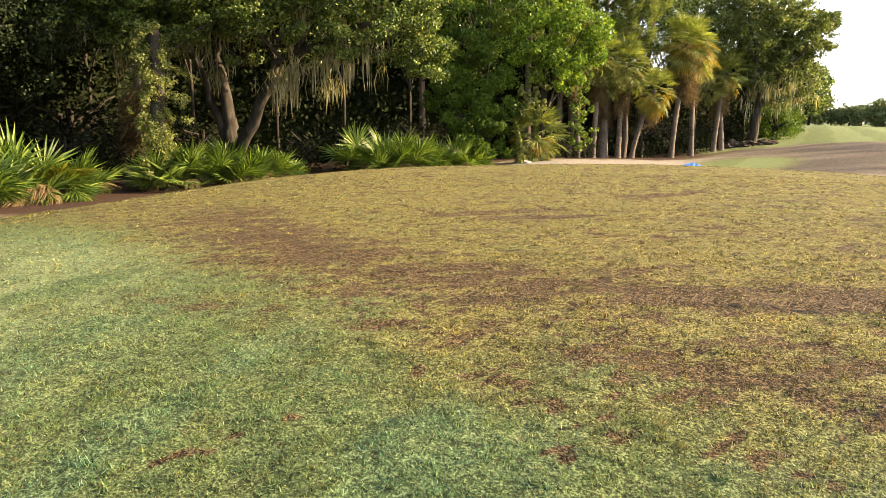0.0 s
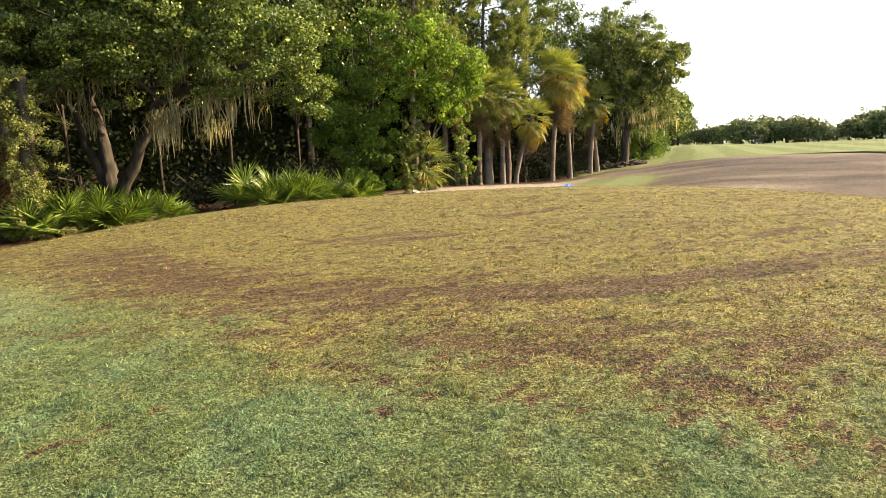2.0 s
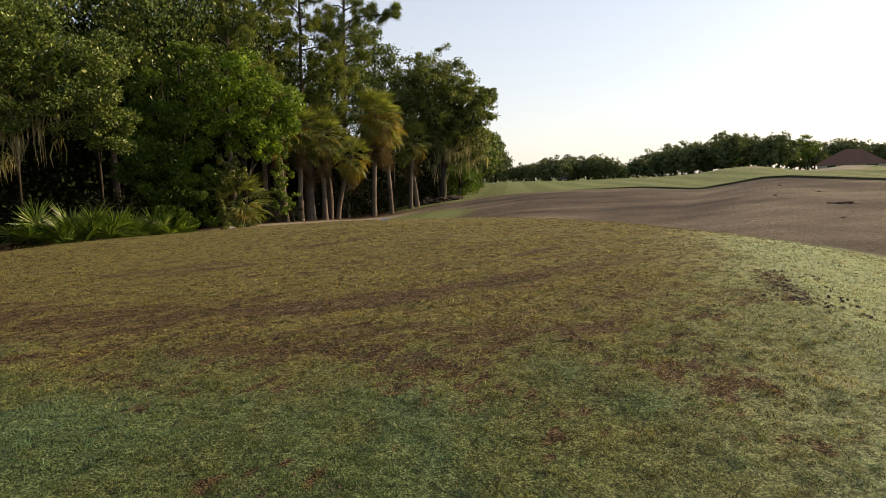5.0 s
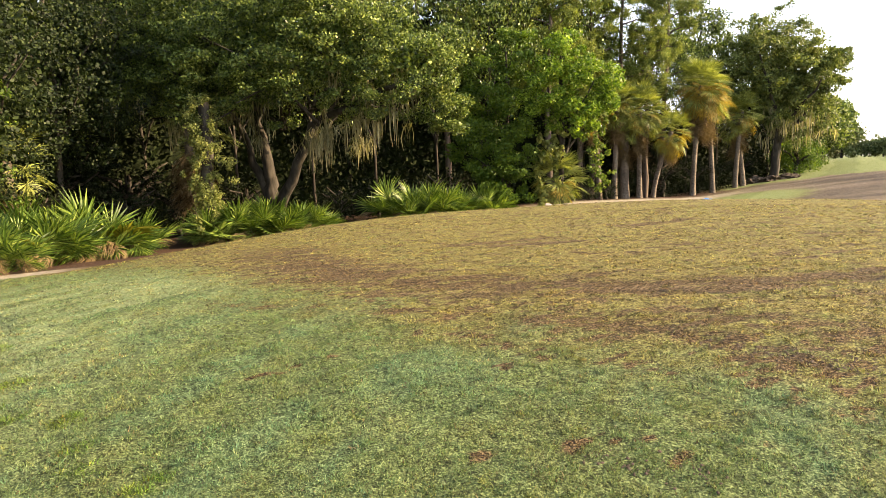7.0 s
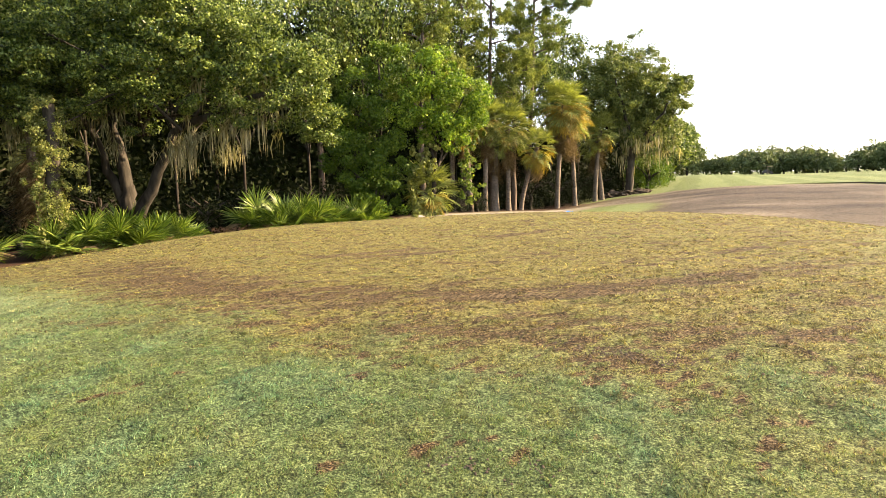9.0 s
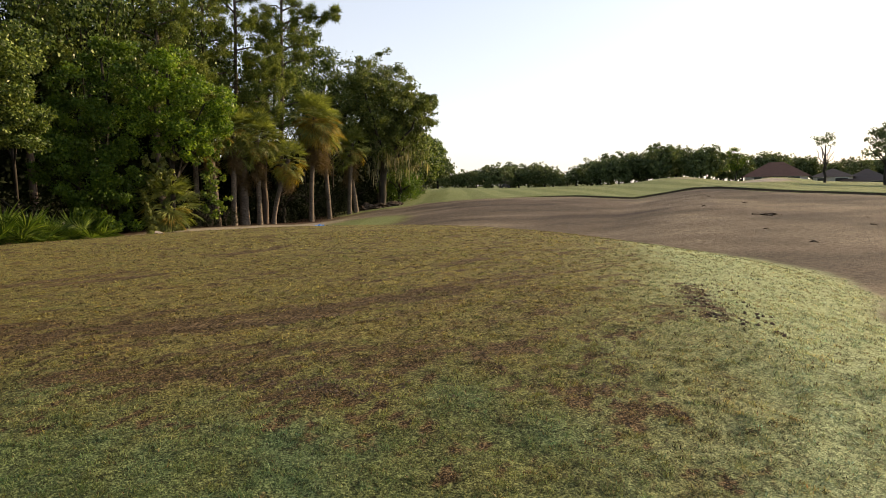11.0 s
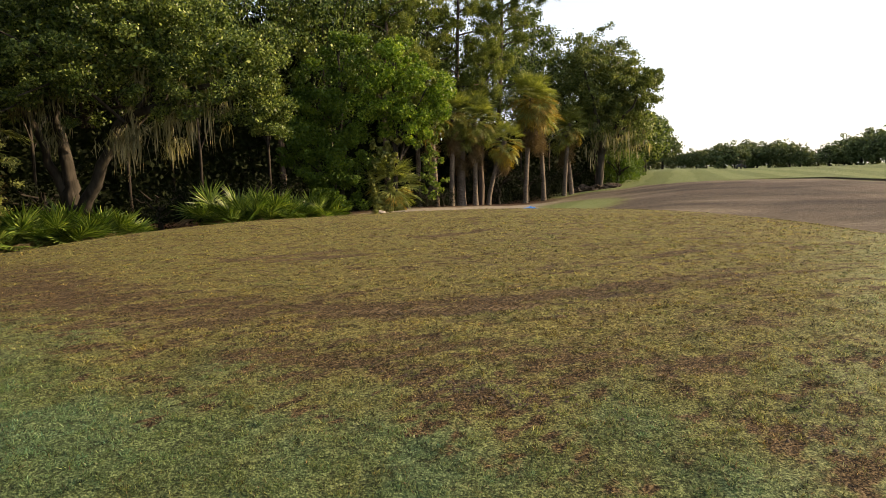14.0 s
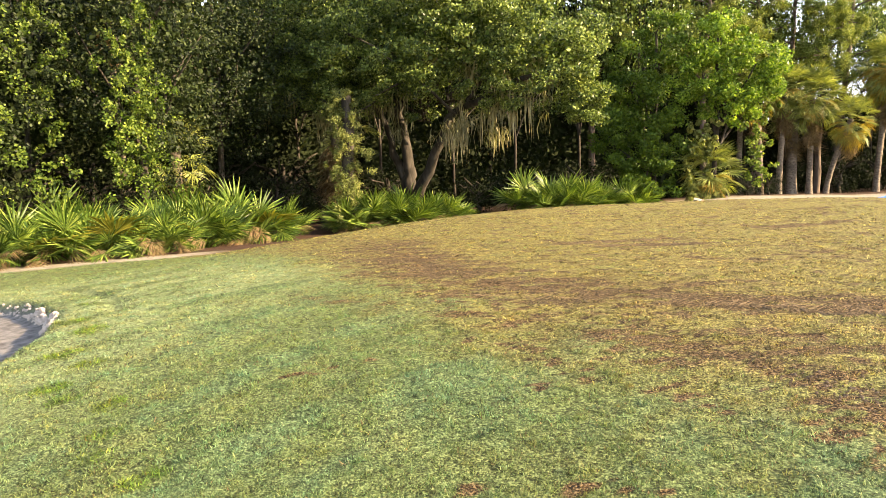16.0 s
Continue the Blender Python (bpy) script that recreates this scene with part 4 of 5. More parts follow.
def slash_pine(x, y, height, crown_from, label, spread=2.6, lean=0.0, whorls=14, group="pines behind the palms", reach=()):
    z = gz(x, y)
    pine = thing("slash_pine", pose(x, y, z), label, "pine tree", group)
    limbs = [bend((0, 0, -0.1), (lean, 0.2, height), 0.22, 0.06, 0, 0.05, 9)]
    pts, dirs = [], []
    for k in range(whorls):
        s = crown_from + (1 - crown_from) * (k + rng.random()) / whorls
        a = k * 2.4 + rng.uniform(-0.5, 0.5)
        ln = spread * (1.15 - 0.6 * s) * rng.uniform(0.6, 1.2)
        p0 = np.array([lean * s, 0.2 * s, height * s])
        p1 = p0 + np.array([ln * math.cos(a), ln * math.sin(a), rng.uniform(0.1, 0.9)])
        limbs.append(bend(p0, p1, 0.07, 0.02, 0.15, 0.06, 5))
        for j in range(7):
            q = p0 + (p1 - p0) * rng.uniform(0.4, 1.08) + rng.normal(size=3) * 0.34
            pts.append(q)
    for p0, p1 in reach:
        limbs.append(bend(p0, p1, 0.09, 0.03, 0.3, 0.08, 6))
        for s in np.linspace(0.35, 1.02, 26):
            pts.append(np.array(p0) + (np.array(p1) - np.array(p0)) * s + rng.normal(size=3) * [0.4, 0.35, 0.3] + [0, 0, 1.2 * s * (1 - s)])
    add("trunk", smooth_mesh(mesh_of("trunk", *tubes(limbs[:1], 8), PINE_BARK)), pine, "dark slender trunk")
    for limb in limbs[1:]:
        add("limb", smooth_mesh(mesh_of("limb", *tubes([limb], 5), PINE_BARK)), pine)
    centres = np.array(pts)
    per = 220
    n = len(centres) * per
    d = unit(rng.normal(size=(n, 3)) + [0, 0, 0.35])
    root = np.repeat(centres, per, 0) + d * 0.06 + rng.normal(size=(n, 3)) * 0.10
    side = unit(np.cross(d, rng.normal(size=(n, 3)))) * 0.016
    ln = rng.uniform(0.16, 0.32, n)[:, None]
    v = np.stack([root - side, root + side, root + d * ln], 1).reshape(-1, 3)
    add("needles", mesh_of("needles", v, np.arange(n * 3).reshape(n, 3), PINE_NEEDLE), pine)
    return pine


def blob_tree(name, x, y, blobs, size, per, leaf, width, mat, label, category="tree", trunk=0.14):
    """A tree or shrub whose crown is several uneven masses: x, y, z, rx, ry, rz, clumps for each."""
    tree = thing(name, pose(x, y, gz(x, y)), label, category)
    top = max(b[2] for b in blobs)
    add("trunk", smooth_mesh(mesh_of("trunk", *tubes([bend((0, 0, -0.1), (0.1, 0.1, top), trunk, trunk * 0.4, 0, 0.08)], 8), OAK_BARK)), tree)
    cs, rs = [], []
    for bx, by, bz, rx, ry, rz, n in blobs:
        limb = bend((0.05, 0.05, bz * 0.5), (bx, by, bz), trunk * 0.5, 0.03, 0.1, 0.08, 5)
        add("limb", smooth_mesh(mesh_of("limb", *tubes([limb], 6), OAK_BARK)), tree)
        c, r = shell_clumps((bx, by, bz), (rx, ry, rz), int(n * 0.55), size * 1.3, 0.7, 0.6)
        cs.append(c)
        rs.append(r)
    crown("crown", tree, np.concatenate(cs), np.concatenate(rs), per, leaf, width, mat)
    return tree


# ---- the wood, from its near end to its far end ----
def near_wood():
    t1 = leafy_tree("vine_covered_tree", -17.0, 11.0, 11.5, 3.2, 260, 0.42, 80, 0.10, 0.07, GAP_SHADE_LEAF, "tall tree smothered in sunlit leafy vines", 0.1, hollow=0.4, core=2600)
    vine_curtain(t1, [(2.2 + 0.5 * rng.normal(), -1.6 + 0.55 * k, rng.uniform(5.5, 9.0), rng.uniform(0.8, 2.4), rng.uniform(0.3, 0.5)) for k in (0, 1.5, 3, 6)], VINE_LEAF, 44, 0.10)
    t2 = leafy_tree("vine_covered_tree", -15.6, 16.6, 12.0, 3.4, 260, 0.42, 80, 0.10, 0.07, GAP_SHADE_LEAF, "tall tree hung with columns of bright green vine", 0.12, core=2600)
    vine_curtain(t2, [(2.0 + 0.5 * rng.normal(), -2.4 + 0.6 * k, rng.uniform(6.0, 9.5), rng.uniform(2.0, 3.4), rng.uniform(0.25, 0.4)) for k in (-1, 0.5, 1.5)], VINE_LEAF, 44, 0.10)
    vine_curtain(t2, [(1.4, -1.5 + 0.8 * k, 5.5, 1.0, 0.5) for k in range(2)], GLOSSY_LEAF, 40, 0.09)
    t3 = leafy_tree("understory_oak", -16.6, 22.0, 13.0, 3.8, 280, 0.45, 80, 0.10, 0.07, GAP_SHADE_LEAF, "broadleaf tree behind the vines, shade put into its dark leaf colour", 0.15, core=2600)
    live_oak()
    z = gz(-10.95, 22.6)
    post = thing("dead_tree", pose(-10.95, 22.6, z), "dead tree wrapped in yellow-green vine", "tree")
    add("trunk", smooth_mesh(mesh_of("trunk", *tubes([bend((0, 0, -0.1), (0.1, 0, 5.4), 0.28, 0.2, 0, 0.05)], 9), OAK_BARK)), post)
    vine_curtain(post, [(0.0, -0.1, 5.2, 0.3, 0.5), (0.1, -0.3, 4.6, 0.6, 0.45), (-0.1, -0.35, 3.6, 0.2, 0.4), (0.25, -0.2, 5.5, 1.6, 0.4), (0.1, -0.4, 5.5, 2.4, 0.35)], PALE_LEAF, 90, 0.075)
    blob_tree("bright_green_tree", 3.4, 33.2, [(0.2, 0, 7.6, 1.3, 1.2, 1.2, 50), (1.7, -0.5, 6.2, 1.2, 1.0, 1.1, 45), (-0.6, -0.5, 6.0, 1.4, 1.1, 1.3, 50), (2.0, -0.2, 4.6, 0.9, 0.9, 1.0, 30),
              (0.6, -0.6, 4.4, 1.2, 0.9, 1.0, 40)], 0.34, 200, 0.14, 0.085, BRIGHT_LEAF, "bright green broadleaf tree in full sun")
    blob_tree("bright_green_tree", 0.6, 33.8, [(0.4, 0, 8.4, 1.2, 1.2, 1.3, 46), (-1.0, -0.3, 6.6, 1.4, 1.1, 1.4, 50), (0.6, -0.5, 5.2, 1.2, 1.0, 1.2, 40), (-1.6, -0.2, 4.4, 1.2, 1.0, 1.2, 40)],
              0.36, 170, 0.14, 0.09, GLOSSY_LEAF, "dark green glossy broadleaf tree")
    shrub = blob_tree("vine_shrub", 0.4, 32.9, [(-0.8, 0, 2.6, 1.1, 0.9, 1.2, 44), (0.7, 0, 3.0, 1.0, 0.9, 1.4, 44), (0.2, -0.3, 1.3, 1.4, 0.9, 1.0, 44), (-2.0, 0.2, 3.4, 0.9, 0.8, 0.9, 26)],
                      0.34, 170, 0.13, 0.09, GLOSSY_LEAF, "dense green vine-covered shrub over palmettos", "shrub", 0.08)
    vine_curtain(shrub, [(2.2, -0.4, 4.0, 0.3, 0.3), (2.7, 0.0, 4.6, 0.4, 0.35)], PALE_LEAF, 30, 0.2)
    vine_curtain(shrub, [(4.7, 0.3, 6.0, 1.0, 0.35), (5.1, 0.8, 5.4, 1.4, 0.3)], VINE_LEAF, 30, 0.16)


near_wood()

PALMETTOS = [
    (-14.9, 11.0, 1.9, 1.7, 30), (-13.9, 12.7, 2.0, 1.8, 30), (-12.8, 13.6, 1.7, 1.4, 24), (-13.1, 15.6, 2.1, 1.9, 34), (-12.9, 18.0, 2.2, 1.9, 34),
    (-12.2, 19.3, 1.8, 1.1, 22), (-10.4, 23.2, 2.0, 1.8, 32), (-9.1, 24.3, 2.1, 1.9, 34), (-7.9, 25.3, 1.8, 1.3, 26), (-5.2, 30.2, 2.5, 1.1, 18),
    (-3.7, 30.2, 2.3, 1.9, 34), (-2.5, 30.9, 2.3, 1.8, 32), (-0.9, 32.0, 2.1, 1.8, 28), (-16.2, 13.6, 2.4, 1.8, 24), (-15.2, 18.4, 2.5, 2.0, 26),
]
for px, py, ph, ps, pn in PALMETTOS:
    palmetto(px, py, ph, ps, int(pn * 1.45), yellow=1 if px < -12.5 else 0)

cabbage_palm(3.2, 33.8, 0.7, green=34, yellow=6, dead=12, size=1.05, trunk=0.25, label="short cabbage palm with drooping olive fronds and dry skirt")
cabbage_palm(6.4, 40.5, 4.9, (-0.3, 0.2), green=26, yellow=8, dead=20, size=0.95, label="cabbage palm half hidden behind a bright green tree")
cabbage_palm(7.5, 41.5, 5.2, (0.25, 0.1), green=38, yellow=4, dead=30, size=0.95, label="slender cabbage palm with brown skirt")
cabbage_palm(9.2, 42.1, 4.8, green=50, yellow=8, dead=26, size=1.12, label="cabbage palm with wide drooping grey-green crown")
cabbage_palm(10.2, 42.7, 3.3, (1.1, -0.3), green=24, yellow=10, dead=8, size=0.9, trunk=0.14, label="leaning cabbage palm with yellowing fronds")
cabbage_palm(8.3, 42.4, 3.8, green=18, dead=26, size=0.95, trunk=0.28, boots=True, label="stout cabbage palm with old leaf bases")
cabbage_palm(13.2, 44.4, 6.3, (0.5, 0.0), green=40, yellow=40, dead=44, size=1.25, label="tall cabbage palm with yellow-orange fronds and brown skirt")
cabbage_palm(15.0, 46.0, 5.6, (-0.35, 0.1), green=30, yellow=14, dead=32, size=1.1, label="cabbage palm with thick brown skirt of dead fronds")
cabbage_palm(17.2, 48.0, 4.8, (0.5, 0.3), green=28, yellow=6, dead=18, size=0.95, label="cabbage palm in the shade of an oak")
cabbage_palm(17.9, 48.4, 4.2, (-0.6, 0.2), green=16, dead=12, trunk=0.16, label="leaning cabbage palm beside an oak")
cabbage_palm(5.4, 42.0, 7.4, green=34, dead=16, size=1.15, label="tall cabbage palm above a bright green tree")
cabbage_palm(-13.3, 26.2, 3.8, green=5, dead=80, size=1.35, trunk=0.2, label="shaded cabbage palm with a thick rust-brown skirt")
cabbage_palm(-16.6, 19.4, 2.2, green=14, dead=30, size=1.0, trunk=0.2, label="low cabbage palm with dry skirt among vines")
cabbage_palm(-18.8, 19.0, 8.2, green=24, dead=20, size=0.95, label="tall cabbage palm behind the vines")

slash_pine(8.3, 44.6, 17.5, 0.36, "tall slash pine with tufted needles", 3.2, 0.4, 18)
slash_pine(11.3, 46.0, 18.0, 0.45, "tall slash pine leaning over the palms", 3.4, 1.0, 20, reach=(((0.8, 0.1, 14.0), (4.6, -1.6, 14.6)), ((0.7, 0.1, 12.4), (-1.6, -2.0, 13.4))))
slash_pine(5.0, 45.5, 15.0, 0.4, "slash pine hung with moss", 3.0, -0.3, 16)
slash_pine(9.8, 43.4, 11.0, 0.55, "young slash pine with dense yellow-green needles", 2.2, 0.3, 14)
slash_pine(0.5, 42.0, 16.0, 0.4, "slash pine behind the oak", 3.0, 0.2, 18)
slash_pine(3.2, 40.0, 14.5, 0.42, "slash pine with dense dark needles", 2.8, 0.3, 22)
slash_pine(6.2, 43.0, 15.0, 0.4, "slash pine hung with grey moss", 2.8, 0.2, 22)
slash_pine(-3.0, 39.0, 15.5, 0.4, "slash pine deep in the wood", 3.0, 0.1, 20)

leafy_tree("laurel_oak", 15.6, 53.5, 16.0, 2.8, 130, 0.7, 90, 0.22, 0.12, OAK_LEAF, "tall thin-crowned oak behind the palms", 0.5, 0.22)


def right_oak():
    x, y = 20.8, 50.2
    z = gz(x, y)
    oak = thing("live_oak", pose(x, y, z), "rounded live oak at the wood's end with hanging moss", "tree")
    limbs = [bend((0, 0, -0.1), (0.2, 0, 3.5), 0.34, 0.28, 0, 0.05)]
    for a, ln, up in ((0.2, 3.4, 8.5), (1.4, 2.6, 10), (2.6, 3.6, 7.5), (4.0, 3.2, 9), (5.3, 3.4, 7.0), (0.0, 4.0, 6.0)):
        limbs.append(bend((0.2, 0, rng.uniform(2.4, 3.6)), (ln * math.cos(a), ln * math.sin(a), up), 0.2, 0.05, 0.4, 0.12))
    add("trunk", smooth_mesh(mesh_of("trunk", *tubes(limbs[:1], 9), OAK_BARK)), oak, "dark trunk")
    for limb in limbs[1:]:
        add("limb", smooth_mesh(mesh_of("limb", *tubes([limb], 7), OAK_BARK)), oak)
    sets = [shell_clumps((-0.4, 0, 8.4), (3.7, 3.2, 4.1), 420, 0.46, hollow=0.4), shell_clumps((2.6, -0.6, 7.6), (2.0, 1.8, 2.0), 100, 0.42),
            shell_clumps((1.6, 0, 5.2), (2.8, 2.0, 2.2), 140, 0.42), shell_clumps((4.0, -0.5, 8.8), (0.9, 0.8, 0.8), 24, 0.36)]
    crown("crown", oak, np.concatenate([s[0] for s in sets]), np.concatenate([s[1] for s in sets]), 85, 0.18, 0.12, RIGHT_OAK_LEAF, 0.4, core=(((-0.4, 0.2, 8.2), (3.2, 2.8, 3.6), 1800), ((1.8, 0, 6.2), (2.6, 1.6, 2.2), 600)))
    anchors = []
    for k in range(16):
        c = (rng.uniform(-2.5, 3.2), rng.uniform(-2.0, 0.5), rng.uniform(3.2, 5.4))
        anchors += [tuple(np.array(c) + rng.normal(size=3) * [0.35, 0.3, 0.3]) for _ in range(3)]
    add("spanish_moss", mesh_of("spanish_moss", *moss_strands(anchors, 10, 0.4, 1.9, 0.16, 0.022), MOSS), oak, "hanging grey-brown moss")


right_oak()
leafy_tree("edge_shrub", 23.5, 53.0, 3.4, 1.8, 60, 0.5, 100, 0.15, 0.1, GLOSSY_LEAF, "green shrub at the foot of an oak", 0.05, category="shrub")
leafy_tree("edge_shrub", 26.0, 58.0, 3.2, 2.0, 60, 0.5, 100, 0.16, 0.1, GLOSSY_LEAF, "green shrub on the fairway's edge", 0.05, category="shrub")
mid = leafy_tree("broadleaf_tree", 36.5, 77.0, 7.6, 3.0, 90, 0.8, 80, 0.32, 0.2, OAK_LEAF, "round broadleaf tree beyond the wood", 0.2, group="trees beyond the wood")
for mx, my, ms in ((32.0, 70.0, 1.0), (39.5, 83.0, 1.0), (34.5, 84.0, 1.2), (29.0, 63.0, 0.95), (36.0, 88.0, 1.3), (30.5, 76.0, 1.2)):
    copy_thing(mid, Matrix.LocRotScale((mx, my, gz(mx, my)), Euler((0, 0, mx)), (ms,) * 3))

# the inside of the wood; bushes and thicket carry its shade in their colour
inner = leafy_tree("understory_tree", -19.5, 27.5, 11.0, 3.0, 100, 0.9, 52, 0.15, 0.10, OAK_LEAF, "shaded broadleaf tree deep in the wood", 0.36, 0.09, group="trees inside the wood")
INNER = [(-21.5, 12, 1.2), (-20.5, 16.5, 1.2), (-20, 22, 1.2), (-17.5, 30, 1.1), (-14.0, 33, 1.1), (-10.5, 35.5, 1.1), (-7, 36.5, 1.1), (-3.5, 37.5, 1.1), (0.0, 39.0, 1.1),
         (3.5, 41.5, 1.1), (6.0, 45.5, 1.0), (9.0, 47.5, 1.0), (12.0, 49.5, 1.0), (14.5, 51.0, 0.9), (17.5, 53.5, 0.9), (-22.5, 8, 1.2), (-16.5, 35, 1.3), (-4, 41, 1.3), (1, 43, 1.3), (4.5, 44.5, 1.25), (-9, 38, 1.3), (-1, 40, 1.25), (20, 57, 1.0), (24, 60, 0.9)]
for ix, iy, s in INNER:
    copy_thing(inner, Matrix.LocRotScale((ix, iy, gz(ix, iy)), Euler((0, 0, ix * 3 + iy)), (s, s, s * 1.25)))
bush = leafy_tree("understory_shrub", -6.0, 32.5, 2.4, 1.8, 60, 0.5, 36, 0.11, 0.08, SHADE_DARK_LEAF, "undergrowth bush with the wood's deep shade put into its leaf colour", 0.0, category="shrub", group="undergrowth in the wood")
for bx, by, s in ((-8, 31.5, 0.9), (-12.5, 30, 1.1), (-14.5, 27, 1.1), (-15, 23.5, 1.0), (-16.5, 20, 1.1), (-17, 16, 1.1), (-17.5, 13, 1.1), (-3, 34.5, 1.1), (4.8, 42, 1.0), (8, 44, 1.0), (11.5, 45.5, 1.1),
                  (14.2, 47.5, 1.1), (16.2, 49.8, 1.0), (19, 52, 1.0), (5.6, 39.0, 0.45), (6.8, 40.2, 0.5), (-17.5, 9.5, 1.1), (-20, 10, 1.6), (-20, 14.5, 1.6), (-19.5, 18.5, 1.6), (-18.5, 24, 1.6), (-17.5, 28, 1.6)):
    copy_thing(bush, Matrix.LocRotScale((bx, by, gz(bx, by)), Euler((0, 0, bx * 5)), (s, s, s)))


def thicket():
    """Undergrowth that shuts the wood off at the back: leaves over an added dense uneven sheet, near black for deep
    shade.
    """
    line = np.array([(-23, -10), (-24, 4), (-23, 16), (-21, 27), (-15, 34.5), (-8, 38.5), (0, 41.5), (5, 46.5), (10, 50), (15, 54), (20, 58.5), (25, 63), (30, 69)], float)
    run = np.arange(len(line) - 1.0)

    def along(t):
        k = np.clip(t.astype(int), 0, len(line) - 2)
        return line[k] + (line[k + 1] - line[k]) * (t - k)[:, None]

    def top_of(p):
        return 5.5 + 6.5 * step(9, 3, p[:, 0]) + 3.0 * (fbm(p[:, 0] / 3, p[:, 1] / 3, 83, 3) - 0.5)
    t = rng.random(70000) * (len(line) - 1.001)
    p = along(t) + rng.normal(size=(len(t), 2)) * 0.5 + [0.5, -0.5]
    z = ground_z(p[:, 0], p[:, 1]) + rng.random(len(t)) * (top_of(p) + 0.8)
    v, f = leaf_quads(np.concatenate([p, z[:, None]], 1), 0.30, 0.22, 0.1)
    wood = add("thicket", mesh_of("thicket", v, f, SHADE_DARK_LEAF))
    # added backing sheet: deep shade as a dark surface, blocking sky behind
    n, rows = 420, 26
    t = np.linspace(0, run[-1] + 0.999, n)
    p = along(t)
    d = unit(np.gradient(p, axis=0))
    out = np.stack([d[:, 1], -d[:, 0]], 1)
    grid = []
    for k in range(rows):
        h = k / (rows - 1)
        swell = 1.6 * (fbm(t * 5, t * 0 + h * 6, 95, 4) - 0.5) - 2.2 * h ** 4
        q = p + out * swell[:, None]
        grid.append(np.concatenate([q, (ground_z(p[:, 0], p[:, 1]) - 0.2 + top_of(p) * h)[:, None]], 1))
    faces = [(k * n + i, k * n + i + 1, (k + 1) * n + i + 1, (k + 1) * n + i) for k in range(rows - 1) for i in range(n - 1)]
    add("shade_backing", mesh_of("shade_backing", np.concatenate(grid), faces, SHADE_DARK_LEAF), wood)
    tagged(wood, "undergrowth over an added dark sheet, deep shade put into its colour, closing the back of the wood", "undergrowth", kind="stuff")


thicket()


# ---- the far side ----
# tops of the far tree line: degrees clockwise from +y, height of the tops above the datum, distance
FAR_LINE = [(22, 5.2, 170), (27.6, 5.0, 165), (31.1, 6.3, 160), (33.5, 6.7, 160), (35, 6.3, 160), (36.4, 4.6, 160), (38.4, 5.0, 160), (40.2, 7.3, 158),
            (42.1, 8.3, 156), (43.9, 9.3, 155), (46.6, 9.5, 155), (49.6, 8.6, 155), (50.8, 6.4, 165), (53.0, 7.9, 178), (55.2, 7.2, 178), (57.2, 5.6, 175), (59.0, 6.4, 172), (61, 5.6, 170), (66, 6.0, 165)]


def far_trees():
    """A closed line of broad trees with an uneven top, and gaps filled by lower ones behind."""
    kinds = []
    for k, (h, r) in enumerate(((8.5, 4.4), (8.5, 3.6), (8.5, 5.0))):
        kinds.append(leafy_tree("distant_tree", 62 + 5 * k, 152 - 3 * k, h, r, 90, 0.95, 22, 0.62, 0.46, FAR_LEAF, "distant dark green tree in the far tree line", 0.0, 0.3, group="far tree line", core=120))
    line = np.array(FAR_LINE)
    for i, az in enumerate(np.arange(21.0, 67.0, 0.72)):
        top, dist = np.interp(az, line[:, 0], line[:, 1]), np.interp(az, line[:, 0], line[:, 2]) + rng.uniform(-6, 10)
        a = radians(az + rng.uniform(-0.25, 0.25))
        x, y = dist * math.sin(a), dist * math.cos(a)
        z = gz(x, y) - 0.2
        s = (top - z) / 8.3 * rng.uniform(0.84, 1.08)
        wide = s * rng.uniform(0.85, 1.15)
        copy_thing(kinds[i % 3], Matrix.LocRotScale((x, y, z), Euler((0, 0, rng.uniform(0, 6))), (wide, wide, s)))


def fairway_bank():
    """The cut edge of the fairway above the bare soil: a dark face under a lip of turf."""
    az = np.radians(np.linspace(27, 88, 260))
    lip = lip_distance(np.degrees(az)) + 0.25 * (fbm(np.degrees(az) * 1.5, az * 0, 17, 3) - 0.5)
    rows = []
    for back, lift in ((-0.05, -0.40), (0.0, -0.01), (-0.06, 0.0), (-0.03, 0.03), (0.5, 0.035), (2.6, -0.05)):
        r = lip + back
        x, y = r * np.sin(az), r * np.cos(az)
        crest = ground_z((lip + 1.8) * np.sin(az), (lip + 1.8) * np.cos(az))
        rows.append(np.stack([x, y, crest + lift - 0.10 * step(44, 27, np.degrees(az))], 1))
    n = len(az)
    base = tagged(new("fairway_bank"), "raised cut edge of the mown fairway above bare soil", "bank", kind="structure")
    for name, pick, mat in (("soil_face", (0, 1), BANK_SOIL), ("turf_lip", (2, 3, 4, 5), TURF_LIP)):
        v = np.concatenate([rows[k] for k in pick])
        f = [(k * n + i, k * n + i + 1, (k + 1) * n + i + 1, (k + 1) * n + i) for k in range(len(pick) - 1) for i in range(n - 1)]
        add(name, mesh_of(name, v, f, mat), base)


fairway_bank()
far_trees()
leafy_tree("lone_pine", 74.7, 47.6, 5.8, 1.4, 26, 0.45, 30, 0.2, 0.1, FAR_LEAF, "thin lone pine with a sparse flat crown by the houses", 0.72, 0.16, 0.2)
leafy_tree("fairway_tree", 74.9, 40.9, 6.6, 2.3, 70, 0.5, 60, 0.22, 0.14, FAR_LEAF, "slim open-crowned tree on the fairway", 0.35, 0.2, 0.3)
leafy_tree("fairway_tree", 79.5, 38.0, 6.2, 2.4, 60, 0.55, 60, 0.24, 0.15, FAR_LEAF, "broad tree beside the fairway", 0.25, 0.2, 0.3)
